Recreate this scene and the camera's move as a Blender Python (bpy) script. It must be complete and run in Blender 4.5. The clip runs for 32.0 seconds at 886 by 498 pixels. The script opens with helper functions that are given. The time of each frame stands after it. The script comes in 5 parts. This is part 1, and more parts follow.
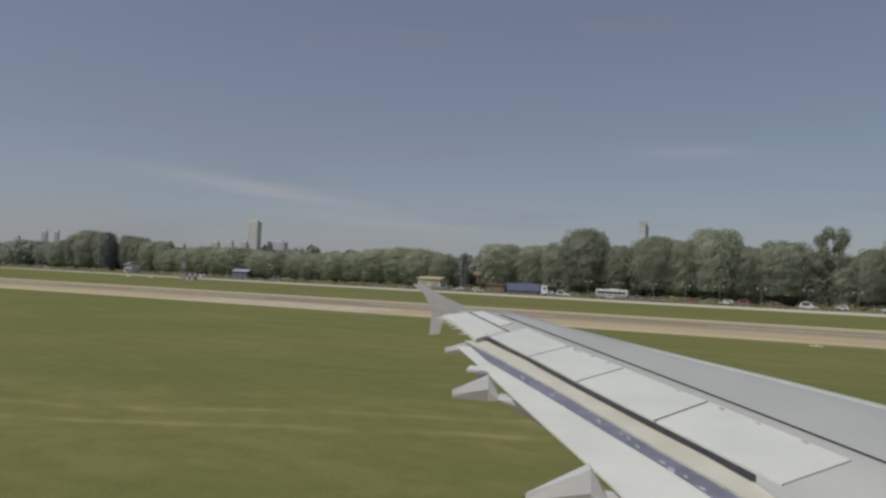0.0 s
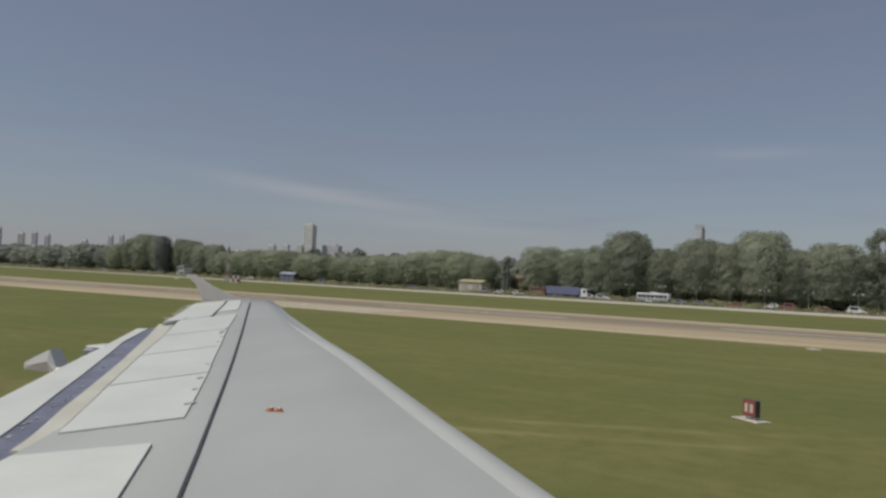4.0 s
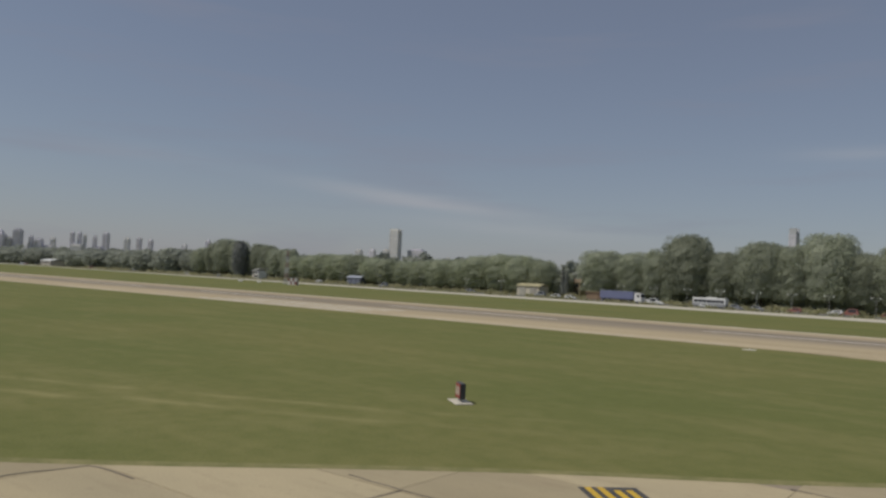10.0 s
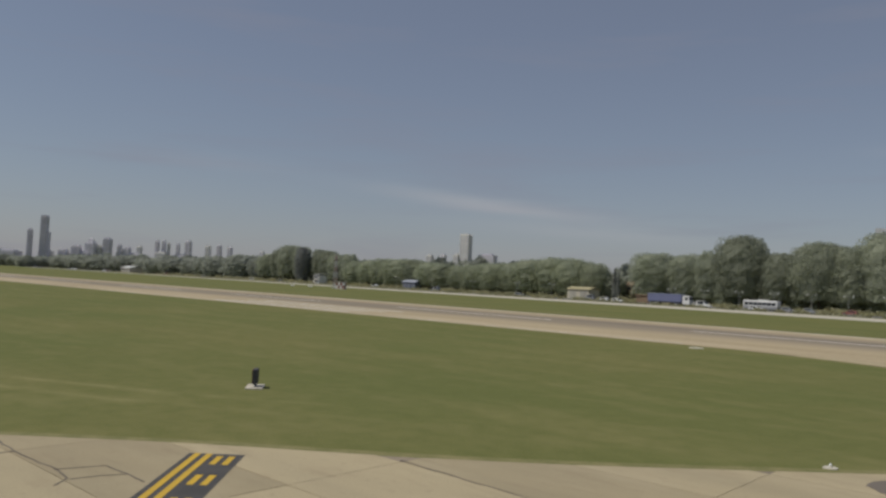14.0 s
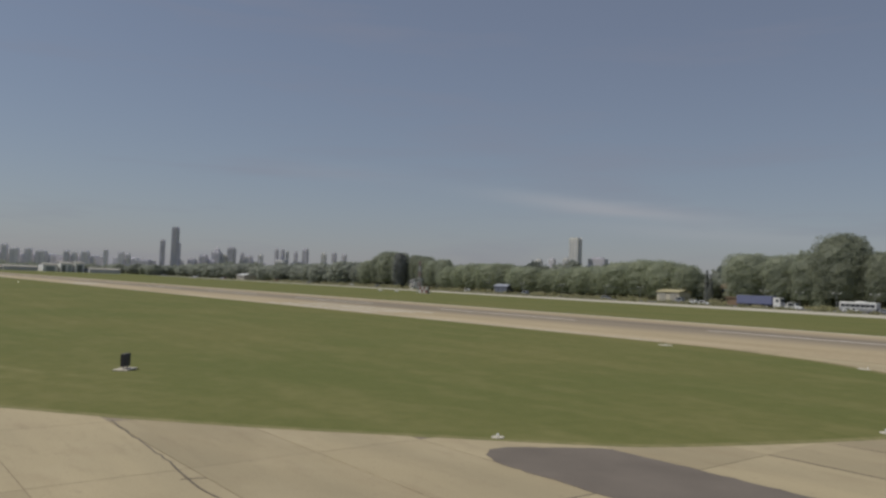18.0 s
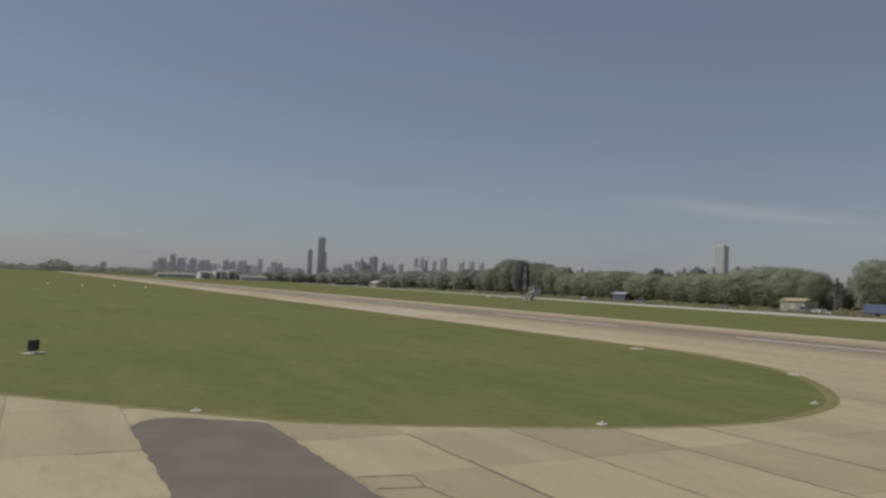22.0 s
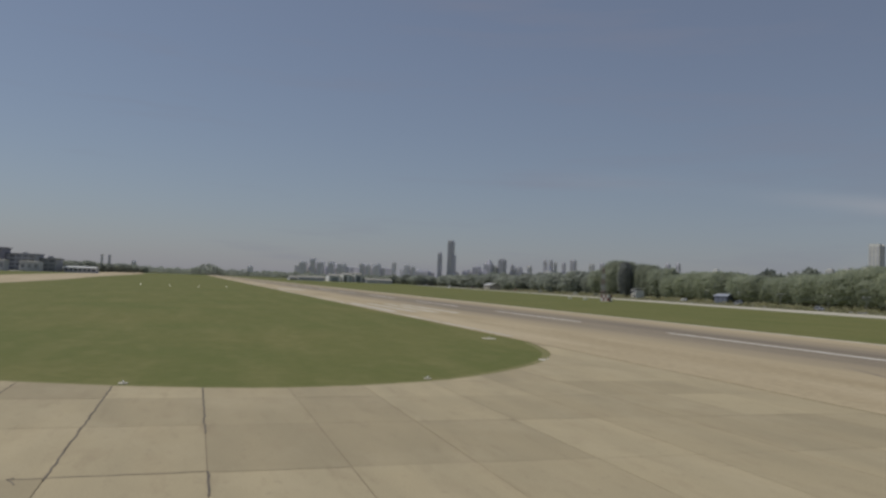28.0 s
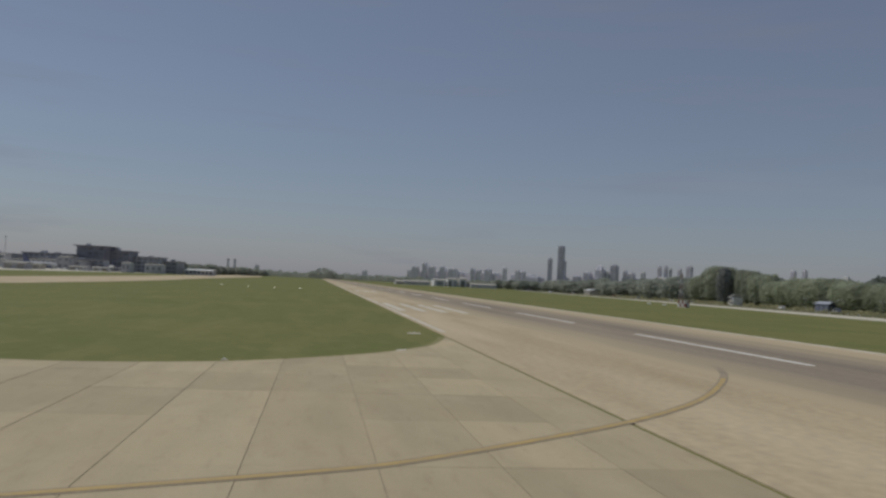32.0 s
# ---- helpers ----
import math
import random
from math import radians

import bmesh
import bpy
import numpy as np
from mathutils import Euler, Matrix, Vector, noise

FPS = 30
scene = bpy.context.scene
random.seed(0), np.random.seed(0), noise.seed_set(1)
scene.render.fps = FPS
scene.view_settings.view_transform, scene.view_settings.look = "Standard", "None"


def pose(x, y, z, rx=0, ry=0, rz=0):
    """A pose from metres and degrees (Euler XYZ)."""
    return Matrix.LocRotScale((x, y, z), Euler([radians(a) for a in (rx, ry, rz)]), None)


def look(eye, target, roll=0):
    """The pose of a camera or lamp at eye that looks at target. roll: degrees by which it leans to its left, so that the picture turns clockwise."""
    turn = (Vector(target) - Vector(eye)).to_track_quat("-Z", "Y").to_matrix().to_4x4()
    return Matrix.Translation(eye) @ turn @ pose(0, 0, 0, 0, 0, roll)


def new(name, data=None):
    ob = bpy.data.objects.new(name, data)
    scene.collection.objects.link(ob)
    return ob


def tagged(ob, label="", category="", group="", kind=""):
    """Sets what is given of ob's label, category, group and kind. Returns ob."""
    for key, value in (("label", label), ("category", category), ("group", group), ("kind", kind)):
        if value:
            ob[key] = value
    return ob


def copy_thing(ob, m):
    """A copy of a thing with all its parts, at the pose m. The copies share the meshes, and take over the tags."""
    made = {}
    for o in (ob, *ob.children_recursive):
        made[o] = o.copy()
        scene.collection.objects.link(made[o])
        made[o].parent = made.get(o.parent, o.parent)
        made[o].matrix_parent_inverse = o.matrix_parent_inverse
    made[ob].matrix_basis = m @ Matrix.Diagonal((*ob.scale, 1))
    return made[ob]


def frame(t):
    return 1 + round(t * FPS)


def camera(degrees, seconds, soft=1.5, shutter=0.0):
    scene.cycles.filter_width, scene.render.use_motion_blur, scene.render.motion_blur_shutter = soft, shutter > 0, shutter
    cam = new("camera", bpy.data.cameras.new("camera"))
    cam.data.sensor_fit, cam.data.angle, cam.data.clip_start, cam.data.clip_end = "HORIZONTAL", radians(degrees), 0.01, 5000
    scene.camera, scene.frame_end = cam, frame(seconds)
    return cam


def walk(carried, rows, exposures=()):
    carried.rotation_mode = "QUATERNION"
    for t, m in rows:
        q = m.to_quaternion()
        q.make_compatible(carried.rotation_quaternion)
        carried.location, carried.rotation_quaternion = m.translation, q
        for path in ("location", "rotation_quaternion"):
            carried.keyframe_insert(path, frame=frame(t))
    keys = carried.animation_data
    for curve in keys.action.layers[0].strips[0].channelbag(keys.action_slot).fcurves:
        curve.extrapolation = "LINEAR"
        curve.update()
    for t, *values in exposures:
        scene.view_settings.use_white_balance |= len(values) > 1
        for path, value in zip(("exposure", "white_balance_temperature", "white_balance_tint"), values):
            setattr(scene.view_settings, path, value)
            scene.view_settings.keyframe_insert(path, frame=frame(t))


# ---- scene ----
HEIGHT = 4.52


def view(t, x, y, yaw, tilt, roll):
    """A row of the path: place, compass turn from +x, upward tilt and lean, in degrees."""
    a, b = radians(yaw), radians(tilt)
    eye = Vector((x, y, HEIGHT))
    return t, look(eye, eye + Vector((math.cos(a) * math.cos(b), math.sin(a) * math.cos(b), math.sin(b))), roll)


cam = camera(60.5, 32.0, soft=2.7)
PATH = [
    (0, -24.822, -12.608, 116.023, 2.214, 2.491),
    (0.5, -24.430, -12.564, 116.573, 2.114, 2.538),
    (1, -23.856, -12.375, 117.040, 2.105, 2.612),
    (1.5, -23.182, -12.079, 117.485, 2.117, 2.638),
    (2, -22.457, -11.704, 117.946, 2.132, 2.699),
    (2.5, -21.728, -11.385, 118.500, 2.124, 2.686),
    (3, -20.964, -11.085, 118.988, 2.224, 2.685),
    (3.5, -20.168, -10.758, 119.561, 2.262, 2.656),
    (5.5, -16.420, -8.976, 122.233, 2.452, 2.630),
    (6, -15.433, -8.517, 122.934, 2.492, 2.647),
    (6.5, -14.414, -8.105, 123.521, 2.541, 2.662),
    (7, -13.349, -7.793, 124.058, 2.465, 2.770),
    (7.5, -12.252, -7.447, 124.556, 2.454, 2.893),
    (8, -11.151, -7.028, 125.038, 2.330, 2.859),
    (8.5, -10.025, -6.461, 125.484, 2.351, 2.872),
    (9, -8.937, -5.822, 125.983, 2.406, 2.869),
    (9.5, -7.881, -5.145, 126.407, 2.334, 2.883),
    (10, -6.841, -4.535, 126.941, 2.367, 2.891),
    (10.5, -5.772, -3.904, 127.504, 2.455, 2.793),
    (11, -4.628, -3.077, 128.026, 2.581, 2.741),
    (11.5, -3.502, -2.241, 128.828, 2.507, 2.740),
    (12, -2.398, -1.515, 129.558, 2.475, 2.754),
    (12.5, -1.213, -0.794, 130.279, 2.569, 2.730),
    (13, 0.030, -0.081, 130.973, 2.393, 2.486),
    (13.5, 1.297, 0.643, 131.794, 2.553, 2.647),
    (14, 2.579, 1.401, 132.592, 2.474, 2.600),
    (14.5, 3.892, 2.205, 133.444, 2.446, 2.475),
    (16.5, 9.212, 5.354, 137.694, 2.461, 2.318),
    (17, 10.477, 6.206, 138.848, 2.481, 2.203),
    (17.5, 11.707, 7.105, 139.994, 2.505, 2.249),
    (18, 12.963, 8.095, 141.131, 2.513, 2.107),
    (18.5, 14.232, 9.149, 142.311, 2.465, 2.211),
    (19, 15.512, 10.264, 143.584, 2.589, 2.399),
    (19.5, 16.812, 11.463, 145.030, 2.633, 2.470),
    (20, 18.094, 12.751, 146.436, 2.743, 2.459),
    (20.5, 19.296, 14.233, 147.729, 2.696, 2.413),
    (21, 20.449, 15.727, 149.102, 2.764, 2.319),
    (21.5, 21.592, 17.205, 150.486, 2.591, 2.359),
    (22, 22.716, 18.702, 151.820, 2.725, 2.340),
    (22.5, 23.862, 20.253, 153.073, 2.693, 2.344),
    (23, 25.067, 21.827, 154.110, 2.706, 2.380),
    (23.5, 26.320, 23.391, 154.893, 2.677, 2.292),
    (24, 27.543, 24.956, 155.555, 2.673, 2.471),
    (24.5, 28.738, 26.490, 156.394, 2.687, 2.595),
    (25, 29.887, 28.055, 157.352, 2.797, 2.726),
    (25.5, 30.947, 29.753, 158.229, 2.592, 2.709),
    (27.5, 34.381, 36.845, 161.367, 2.668, 2.499),
    (28, 35.267, 38.520, 162.076, 2.556, 2.310),
    (28.5, 36.233, 40.136, 162.769, 2.443, 2.573),
    (29, 37.215, 41.790, 163.794, 2.374, 2.609),
    (29.5, 38.135, 43.580, 165.181, 2.474, 2.670),
    (30, 38.910, 45.613, 166.355, 2.394, 2.375),
    (30.5, 39.642, 47.699, 167.545, 2.356, 2.442),
    (31, 40.376, 49.673, 168.797, 2.347, 2.398),
    (31.5, 41.114, 51.633, 169.949, 2.332, 2.852),
    (32, 41.849, 53.619, 170.753, 2.573, 2.834),
]
walk(cam, [view(*r) for r in PATH], [(0.0, 0.0, 6500, 10), (14.0, 0.0, 6500, 10), (20.0, -0.07, 6450, 10), (26.0, -0.12, 6350, 10), (32.0, -0.22, 6250, 10)])

# ---- daylight ----
SUN_TURN, SUN_RISE = 232.0, 56.0
VEIL, CLOUD = 0.36, (3.35, 3.45, 4.3, 1)
world = bpy.data.worlds.new("sky")
scene.world = world
world.use_nodes = True
wn, wl = world.node_tree.nodes, world.node_tree.links
bg = wn["Background"]
sky = wn.new("ShaderNodeTexSky")
sky.sky_type = "NISHITA"
sky.sun_disc = False
sky.sun_elevation = radians(SUN_RISE)
sky.sun_rotation = radians(90 - SUN_TURN)
sky.air_density, sky.dust_density, sky.ozone_density = 1.0, 0.3, 1.6
# thin high veil and cloud streaks over the far towers
tc = wn.new("ShaderNodeTexCoord")


def wmath(op, a, b=None):
    """One arithmetic node of the sky."""
    m = wn.new("ShaderNodeMath")
    m.operation = op
    for i, v in enumerate((a, b)):
        if v is None:
            continue
        if isinstance(v, (int, float)):
            m.inputs[i].default_value = v
        else:
            wl.new(v, m.inputs[i])
    return m.outputs["Value"]


mp = wn.new("ShaderNodeMapping")
mp.inputs["Rotation"].default_value = (0, radians(5), radians(20))
mp.inputs["Scale"].default_value = (1.6, 1.6, 14.0)
cn = wn.new("ShaderNodeTexNoise")
cn.inputs["Scale"].default_value, cn.inputs["Detail"].default_value, cn.inputs["Roughness"].default_value = 1.9, 6, 0.55
wl.new(tc.outputs["Generated"], mp.inputs["Vector"])
wl.new(mp.outputs["Vector"], cn.inputs["Vector"])
wisps = 0.0
sep = wn.new("ShaderNodeSeparateXYZ")
wl.new(tc.outputs["Generated"], sep.inputs["Vector"])
low = wmath("MULTIPLY", wmath("EXPONENT", wmath("MULTIPLY", wmath("ABSOLUTE", sep.outputs["Z"]), -14.0)), 0.42)
cloud = wmath("ADD", wmath("ADD", VEIL, low), wmath("MULTIPLY", wmath("MAXIMUM", wmath("SUBTRACT", cn.outputs["Fac"], 0.52), 0.0), 0.9))
for turn, el, wide, thin, slope, amount in ((129.0, 6.0, 0.13, 0.010, 0.09, 0.46), (98.0, 9.6, 0.07, 0.008, 0.02, 0.22), (121.0, 4.0, 0.16, 0.012, 0.05, 0.22), (150.0, 8.0, 0.10, 0.010, 0.03, 0.08)):
    c, q = math.cos(radians(turn)), math.sin(radians(turn))
    across = wmath("SUBTRACT", wmath("MULTIPLY", sep.outputs["Y"], c), wmath("MULTIPLY", sep.outputs["X"], q))
    ahead = wmath("ADD", wmath("MULTIPLY", sep.outputs["X"], c), wmath("MULTIPLY", sep.outputs["Y"], q))
    height = wmath("SUBTRACT", wmath("ADD", sep.outputs["Z"], wmath("MULTIPLY", wmath("SUBTRACT", cn.outputs["Fac"], 0.5), 0.03)), wmath("ADD", math.sin(radians(el)), wmath("MULTIPLY", across, slope)))
    d = wmath("ADD", wmath("POWER", wmath("DIVIDE", across, wide), 2.0), wmath("POWER", wmath("DIVIDE", height, thin), 2.0))
    streak = wmath("MULTIPLY", wmath("MULTIPLY", wmath("EXPONENT", wmath("MULTIPLY", d, -1.0)), amount), wmath("GREATER_THAN", ahead, 0.0))
    wisps = wmath("ADD", wisps, streak)
mx = wn.new("ShaderNodeMix")
mx.data_type = "RGBA"
mx.inputs["B"].default_value = CLOUD
hs = wn.new("ShaderNodeHueSaturation")
hs.inputs["Saturation"].default_value = 0.90
wl.new(sky.outputs["Color"], hs.inputs["Color"])
wl.new(hs.outputs["Color"], mx.inputs["A"])
wl.new(cloud, mx.inputs["Factor"])
white = wn.new("ShaderNodeMix")
white.data_type = "RGBA"
white.inputs["B"].default_value = (6.0, 6.0, 6.3, 1)
wl.new(mx.outputs["Result"], white.inputs["A"])
wl.new(wisps, white.inputs["Factor"])
wl.new(white.outputs["Result"], bg.inputs["Color"])
bg.inputs["Strength"].default_value = 0.066

sun_data = bpy.data.lights.new("sun", "SUN")
sun_data.energy, sun_data.angle, sun_data.color = 2.8, radians(0.6), (1.0, 0.95, 0.86)
sun = new("sun", sun_data)
sun.matrix_world = look(Vector((math.cos(radians(SUN_TURN)) * math.cos(radians(SUN_RISE)), math.sin(radians(SUN_TURN)) * math.cos(radians(SUN_RISE)), math.sin(radians(SUN_RISE)))) * 500, (0, 0, 0))
scene.view_settings.exposure = 0.0


# ---- materials ----
def material(name, a, b=None, rough=0.8, scale=4.0, fine=40.0, bump=0.15, metal=0.0, each=0.0, stretch=(1, 1, 1), detail=4, spec=0.3, dist=0.02, speck=0.5):
    """Two colours mixed by coarse and fine noise at world scale, with relief; each: how far single pieces differ in value."""
    m = bpy.data.materials.new(name)
    m.use_nodes = True
    n, k = m.node_tree.nodes, m.node_tree.links
    p = n["Principled BSDF"]
    p.inputs["Roughness"].default_value, p.inputs["Metallic"].default_value = rough, metal
    p.inputs["Specular IOR Level"].default_value = spec
    b = b or tuple(c * 0.75 for c in a)
    geo = n.new("ShaderNodeNewGeometry")
    mp = n.new("ShaderNodeMapping")
    mp.inputs["Scale"].default_value = stretch
    k.new(geo.outputs["Position"], mp.inputs["Vector"])
    n1, n2 = n.new("ShaderNodeTexNoise"), n.new("ShaderNodeTexNoise")
    n1.inputs["Scale"].default_value, n1.inputs["Detail"].default_value = 1.0 / scale, detail
    n2.inputs["Scale"].default_value, n2.inputs["Detail"].default_value = fine, 3
    k.new(mp.outputs["Vector"], n1.inputs["Vector"])
    k.new(geo.outputs["Position"], n2.inputs["Vector"])
    ramp = n.new("ShaderNodeValToRGB")
    ramp.color_ramp.elements[0].position, ramp.color_ramp.elements[1].position = 0.34, 0.66
    ramp.color_ramp.elements[0].color, ramp.color_ramp.elements[1].color = (*a, 1), (*b, 1)
    k.new(n1.outputs["Fac"], ramp.inputs["Fac"])
    hv = n.new("ShaderNodeHueSaturation")
    val = n.new("ShaderNodeMapRange")
    val.inputs["To Min"].default_value, val.inputs["To Max"].default_value = 1 - 0.35 * speck, 1 + 0.35 * speck
    k.new(n2.outputs["Fac"], val.inputs["Value"])
    out = val.outputs["Result"]
    if each:
        oi = n.new("ShaderNodeObjectInfo")
        mr = n.new("ShaderNodeMapRange")
        mr.inputs["To Min"].default_value, mr.inputs["To Max"].default_value = 1 - each, 1 + each
        k.new(oi.outputs["Random"], mr.inputs["Value"])
        mu = n.new("ShaderNodeMath")
        mu.operation = "MULTIPLY"
        k.new(out, mu.inputs[0])
        k.new(mr.outputs["Result"], mu.inputs[1])
        out = mu.outputs["Value"]
    k.new(out, hv.inputs["Value"])
    k.new(ramp.outputs["Color"], hv.inputs["Color"])
    k.new(hv.outputs["Color"], p.inputs["Base Color"])
    if bump:
        bp = n.new("ShaderNodeBump")
        bp.inputs["Strength"].default_value, bp.inputs["Distance"].default_value = bump, dist
        k.new(n2.outputs["Fac"], bp.inputs["Height"])
        k.new(bp.outputs["Normal"], p.inputs["Normal"])
    return m


def leaf_material(name, a, b, trans=1.1):
    m = material(name, a, b, rough=0.7, scale=5.0, fine=1.2, bump=0.0, each=0.15, spec=0.12, speck=0.35)
    n, k = m.node_tree.nodes, m.node_tree.links
    p = n["Principled BSDF"]
    tr = n.new("ShaderNodeBsdfTranslucent")
    thin = n.new("ShaderNodeHueSaturation")
    thin.inputs["Value"].default_value = trans
    mixer = n.new("ShaderNodeAddShader")
    k.new(p.inputs["Base Color"].links[0].from_socket, thin.inputs["Color"])
    k.new(thin.outputs["Color"], tr.inputs["Color"])
    k.new(p.outputs["BSDF"], mixer.inputs[0])
    k.new(tr.outputs["BSDF"], mixer.inputs[1])
    k.new(mixer.outputs["Shader"], n["Material Output"].inputs["Surface"])
    return m


def grass_material():
    """Mown turf: green and straw in long mowing streaks, patches and fine mottling."""
    m = bpy.data.materials.new("turf")
    m.use_nodes = True
    n, k = m.node_tree.nodes, m.node_tree.links
    p = n["Principled BSDF"]
    p.inputs["Roughness"].default_value, p.inputs["Specular IOR Level"].default_value = 0.9, 0.1
    geo = n.new("ShaderNodeNewGeometry")

    def layer(scale, detail, stretch, turn, lo, hi):
        mp = n.new("ShaderNodeMapping")
        mp.inputs["Scale"].default_value = stretch
        mp.inputs["Rotation"].default_value = (0, 0, radians(turn))
        t = n.new("ShaderNodeTexNoise")
        t.inputs["Scale"].default_value, t.inputs["Detail"].default_value = scale, detail
        r = n.new("ShaderNodeMapRange")
        r.inputs["From Min"].default_value, r.inputs["From Max"].default_value = lo, hi
        k.new(geo.outputs["Position"], mp.inputs["Vector"])
        k.new(mp.outputs["Vector"], t.inputs["Vector"])
        k.new(t.outputs["Fac"], r.inputs["Value"])
        return r.outputs["Result"], t.outputs["Fac"]

    streak, _ = layer(0.30, 5, (0.16, 1.0, 1.0), 0, 0.48, 0.74)
    patch, _ = layer(0.055, 4, (1, 1, 1), 0, 0.38, 0.66)
    fine, fine_raw = layer(9.0, 4, (1, 1, 1), 0, 0.3, 0.7)
    tuft, _ = layer(1.3, 4, (1, 1, 1), 0, 0.35, 0.7)
    straw, _ = layer(0.55, 6, (0.55, 1.0, 1.0), 12, 0.52, 0.72)

    def blend(fac, a, b, amount=1.0):
        x = n.new("ShaderNodeMix")
        x.data_type = "RGBA"
        s = n.new("ShaderNodeMath")
        s.operation = "MULTIPLY"
        s.inputs[1].default_value = amount
        k.new(fac, s.inputs[0])
        k.new(s.outputs["Value"], x.inputs["Factor"])
        for socket, c in (("A", a), ("B", b)):
            if isinstance(c, tuple):
                x.inputs[socket].default_value = (*c, 1)
            else:
                k.new(c, x.inputs[socket])
        return x.outputs["Result"]

    base = blend(patch, (0.122, 0.142, 0.044), (0.165, 0.163, 0.058))
    base = blend(streak, base, (0.28, 0.245, 0.11), 0.34)
    base = blend(tuft, base, (0.098, 0.116, 0.034), 0.55)
    base = blend(straw, base, (0.27, 0.24, 0.11), 0.25)
    base = blend(fine, base, (0.20, 0.185, 0.075), 0.35)
    # two old wheel tracks, 2.3 m apart, worn to straw
    xyz = n.new("ShaderNodeSeparateXYZ")
    k.new(geo.outputs["Position"], xyz.inputs["Vector"])

    def calc(op, a, b=None):
        m2 = n.new("ShaderNodeMath")
        m2.operation = op
        for i, c in enumerate((a, b)):
            if isinstance(c, (int, float)):
                m2.inputs[i].default_value = c
            elif c is not None:
                k.new(c, m2.inputs[i])
        return m2.outputs["Value"]

    _, bend_raw = layer(0.07, 3, (1, 1, 1), 0, 0.3, 0.7)
    gap, _ = layer(0.8, 4, (0.5, 1.0, 1.0), 0, 0.34, 0.6)
    off = calc("ADD", calc("SUBTRACT", xyz.outputs["Y"], calc("MULTIPLY", xyz.outputs["X"], 0.52)), calc("MULTIPLY", calc("SUBTRACT", bend_raw, 0.5), 5.0))
    tracks = None
    for centre in (27.9, 25.6):
        d = calc("DIVIDE", calc("SUBTRACT", off, centre), 0.36)
        one = calc("EXPONENT", calc("MULTIPLY", calc("MULTIPLY", d, d), -1.0))
        tracks = one if tracks is None else calc("ADD", tracks, one)
    reach = n.new("ShaderNodeMapRange")
    for key, value in (("From Min", -26.0), ("From Max", -14.0), ("To Min", 1.0), ("To Max", 0.0)):
        reach.inputs[key].default_value = value
    k.new(xyz.outputs["X"], reach.inputs["Value"])
    base = blend(calc("MULTIPLY", calc("MULTIPLY", tracks, gap), reach.outputs["Result"]), base, (0.31, 0.275, 0.13), 0.45)
    k.new(base, p.inputs["Base Color"])
    bp = n.new("ShaderNodeBump")
    bp.inputs["Strength"].default_value, bp.inputs["Distance"].default_value = 0.5, 0.05
    k.new(fine_raw, bp.inputs["Height"])
    k.new(bp.outputs["Normal"], p.inputs["Normal"])
    return m


TURF = grass_material()
def concrete_material():
    """Old airfield concrete: slabs of differing tone, brown stains, pale wear and fine grain."""
    m = material("weathered_concrete", (0.405, 0.338, 0.214), (0.355, 0.300, 0.193), rough=0.85, scale=3.0, fine=22, bump=0.2, each=0.12, stretch=(0.35, 1.4, 1), spec=0.2)
    n, k = m.node_tree.nodes, m.node_tree.links
    p = n["Principled BSDF"]
    socket = p.inputs["Base Color"].links[0].from_socket
    geo = n.new("ShaderNodeNewGeometry")
    for scale, lo, hi, colour, amount, stretch in ((0.9, 0.53, 0.74, (0.29, 0.225, 0.145), 0.30, (0.5, 1, 1)), (0.35, 0.5, 0.75, (0.48, 0.41, 0.275), 0.38, (0.6, 1, 1)), (2.2, 0.56, 0.72, (0.24, 0.19, 0.125), 0.28, (0.22, 1, 1)), (3.5, 0.6, 0.7, (0.26, 0.21, 0.145), 0.30, (1, 1, 1))):
        mp, t, r, x = n.new("ShaderNodeMapping"), n.new("ShaderNodeTexNoise"), n.new("ShaderNodeMapRange"), n.new("ShaderNodeMix")
        mp.inputs["Scale"].default_value = stretch
        mp.inputs["Location"].default_value = (scale * 7, scale * 3, 0)
        t.inputs["Scale"].default_value, t.inputs["Detail"].default_value, t.inputs["Roughness"].default_value = scale, 5, 0.6
        r.inputs["From Min"].default_value, r.inputs["From Max"].default_value, r.inputs["To Max"].default_value = lo, hi, amount
        x.data_type = "RGBA"
        x.inputs["B"].default_value = (*colour, 1)
        k.new(geo.outputs["Position"], mp.inputs["Vector"])
        k.new(mp.outputs["Vector"], t.inputs["Vector"])
        k.new(t.outputs["Fac"], r.inputs["Value"])
        k.new(r.outputs["Result"], x.inputs["Factor"])
        k.new(socket, x.inputs["A"])
        socket = x.outputs["Result"]
    k.new(socket, p.inputs["Base Color"])
    return m


CONCRETE = concrete_material()
JOINT = material("joint_filler", (0.20, 0.165, 0.122), (0.31, 0.255, 0.185), rough=0.9, scale=1.5, fine=12, bump=0.2)
TAR = material("tar_seal", (0.112, 0.094, 0.072), (0.175, 0.146, 0.110), rough=0.7, scale=1.0, fine=14, bump=0.2)
ASPHALT = material("patched_asphalt", (0.150, 0.128, 0.106), (0.185, 0.158, 0.130), rough=0.85, scale=2.0, fine=30, bump=0.3)
RUNWAY = material("runway_concrete", (0.36, 0.288, 0.175), (0.475, 0.39, 0.255), rough=0.85, scale=6.0, fine=2.0, bump=0.1, stretch=(0.16, 1.2, 1), detail=7, speck=0.7)
RUBBER = material("rubbered_asphalt", (0.20, 0.166, 0.124), (0.285, 0.236, 0.168), rough=0.85, scale=5.0, fine=2.0, bump=0.1, stretch=(0.07, 1.3, 1), detail=7, speck=0.8)


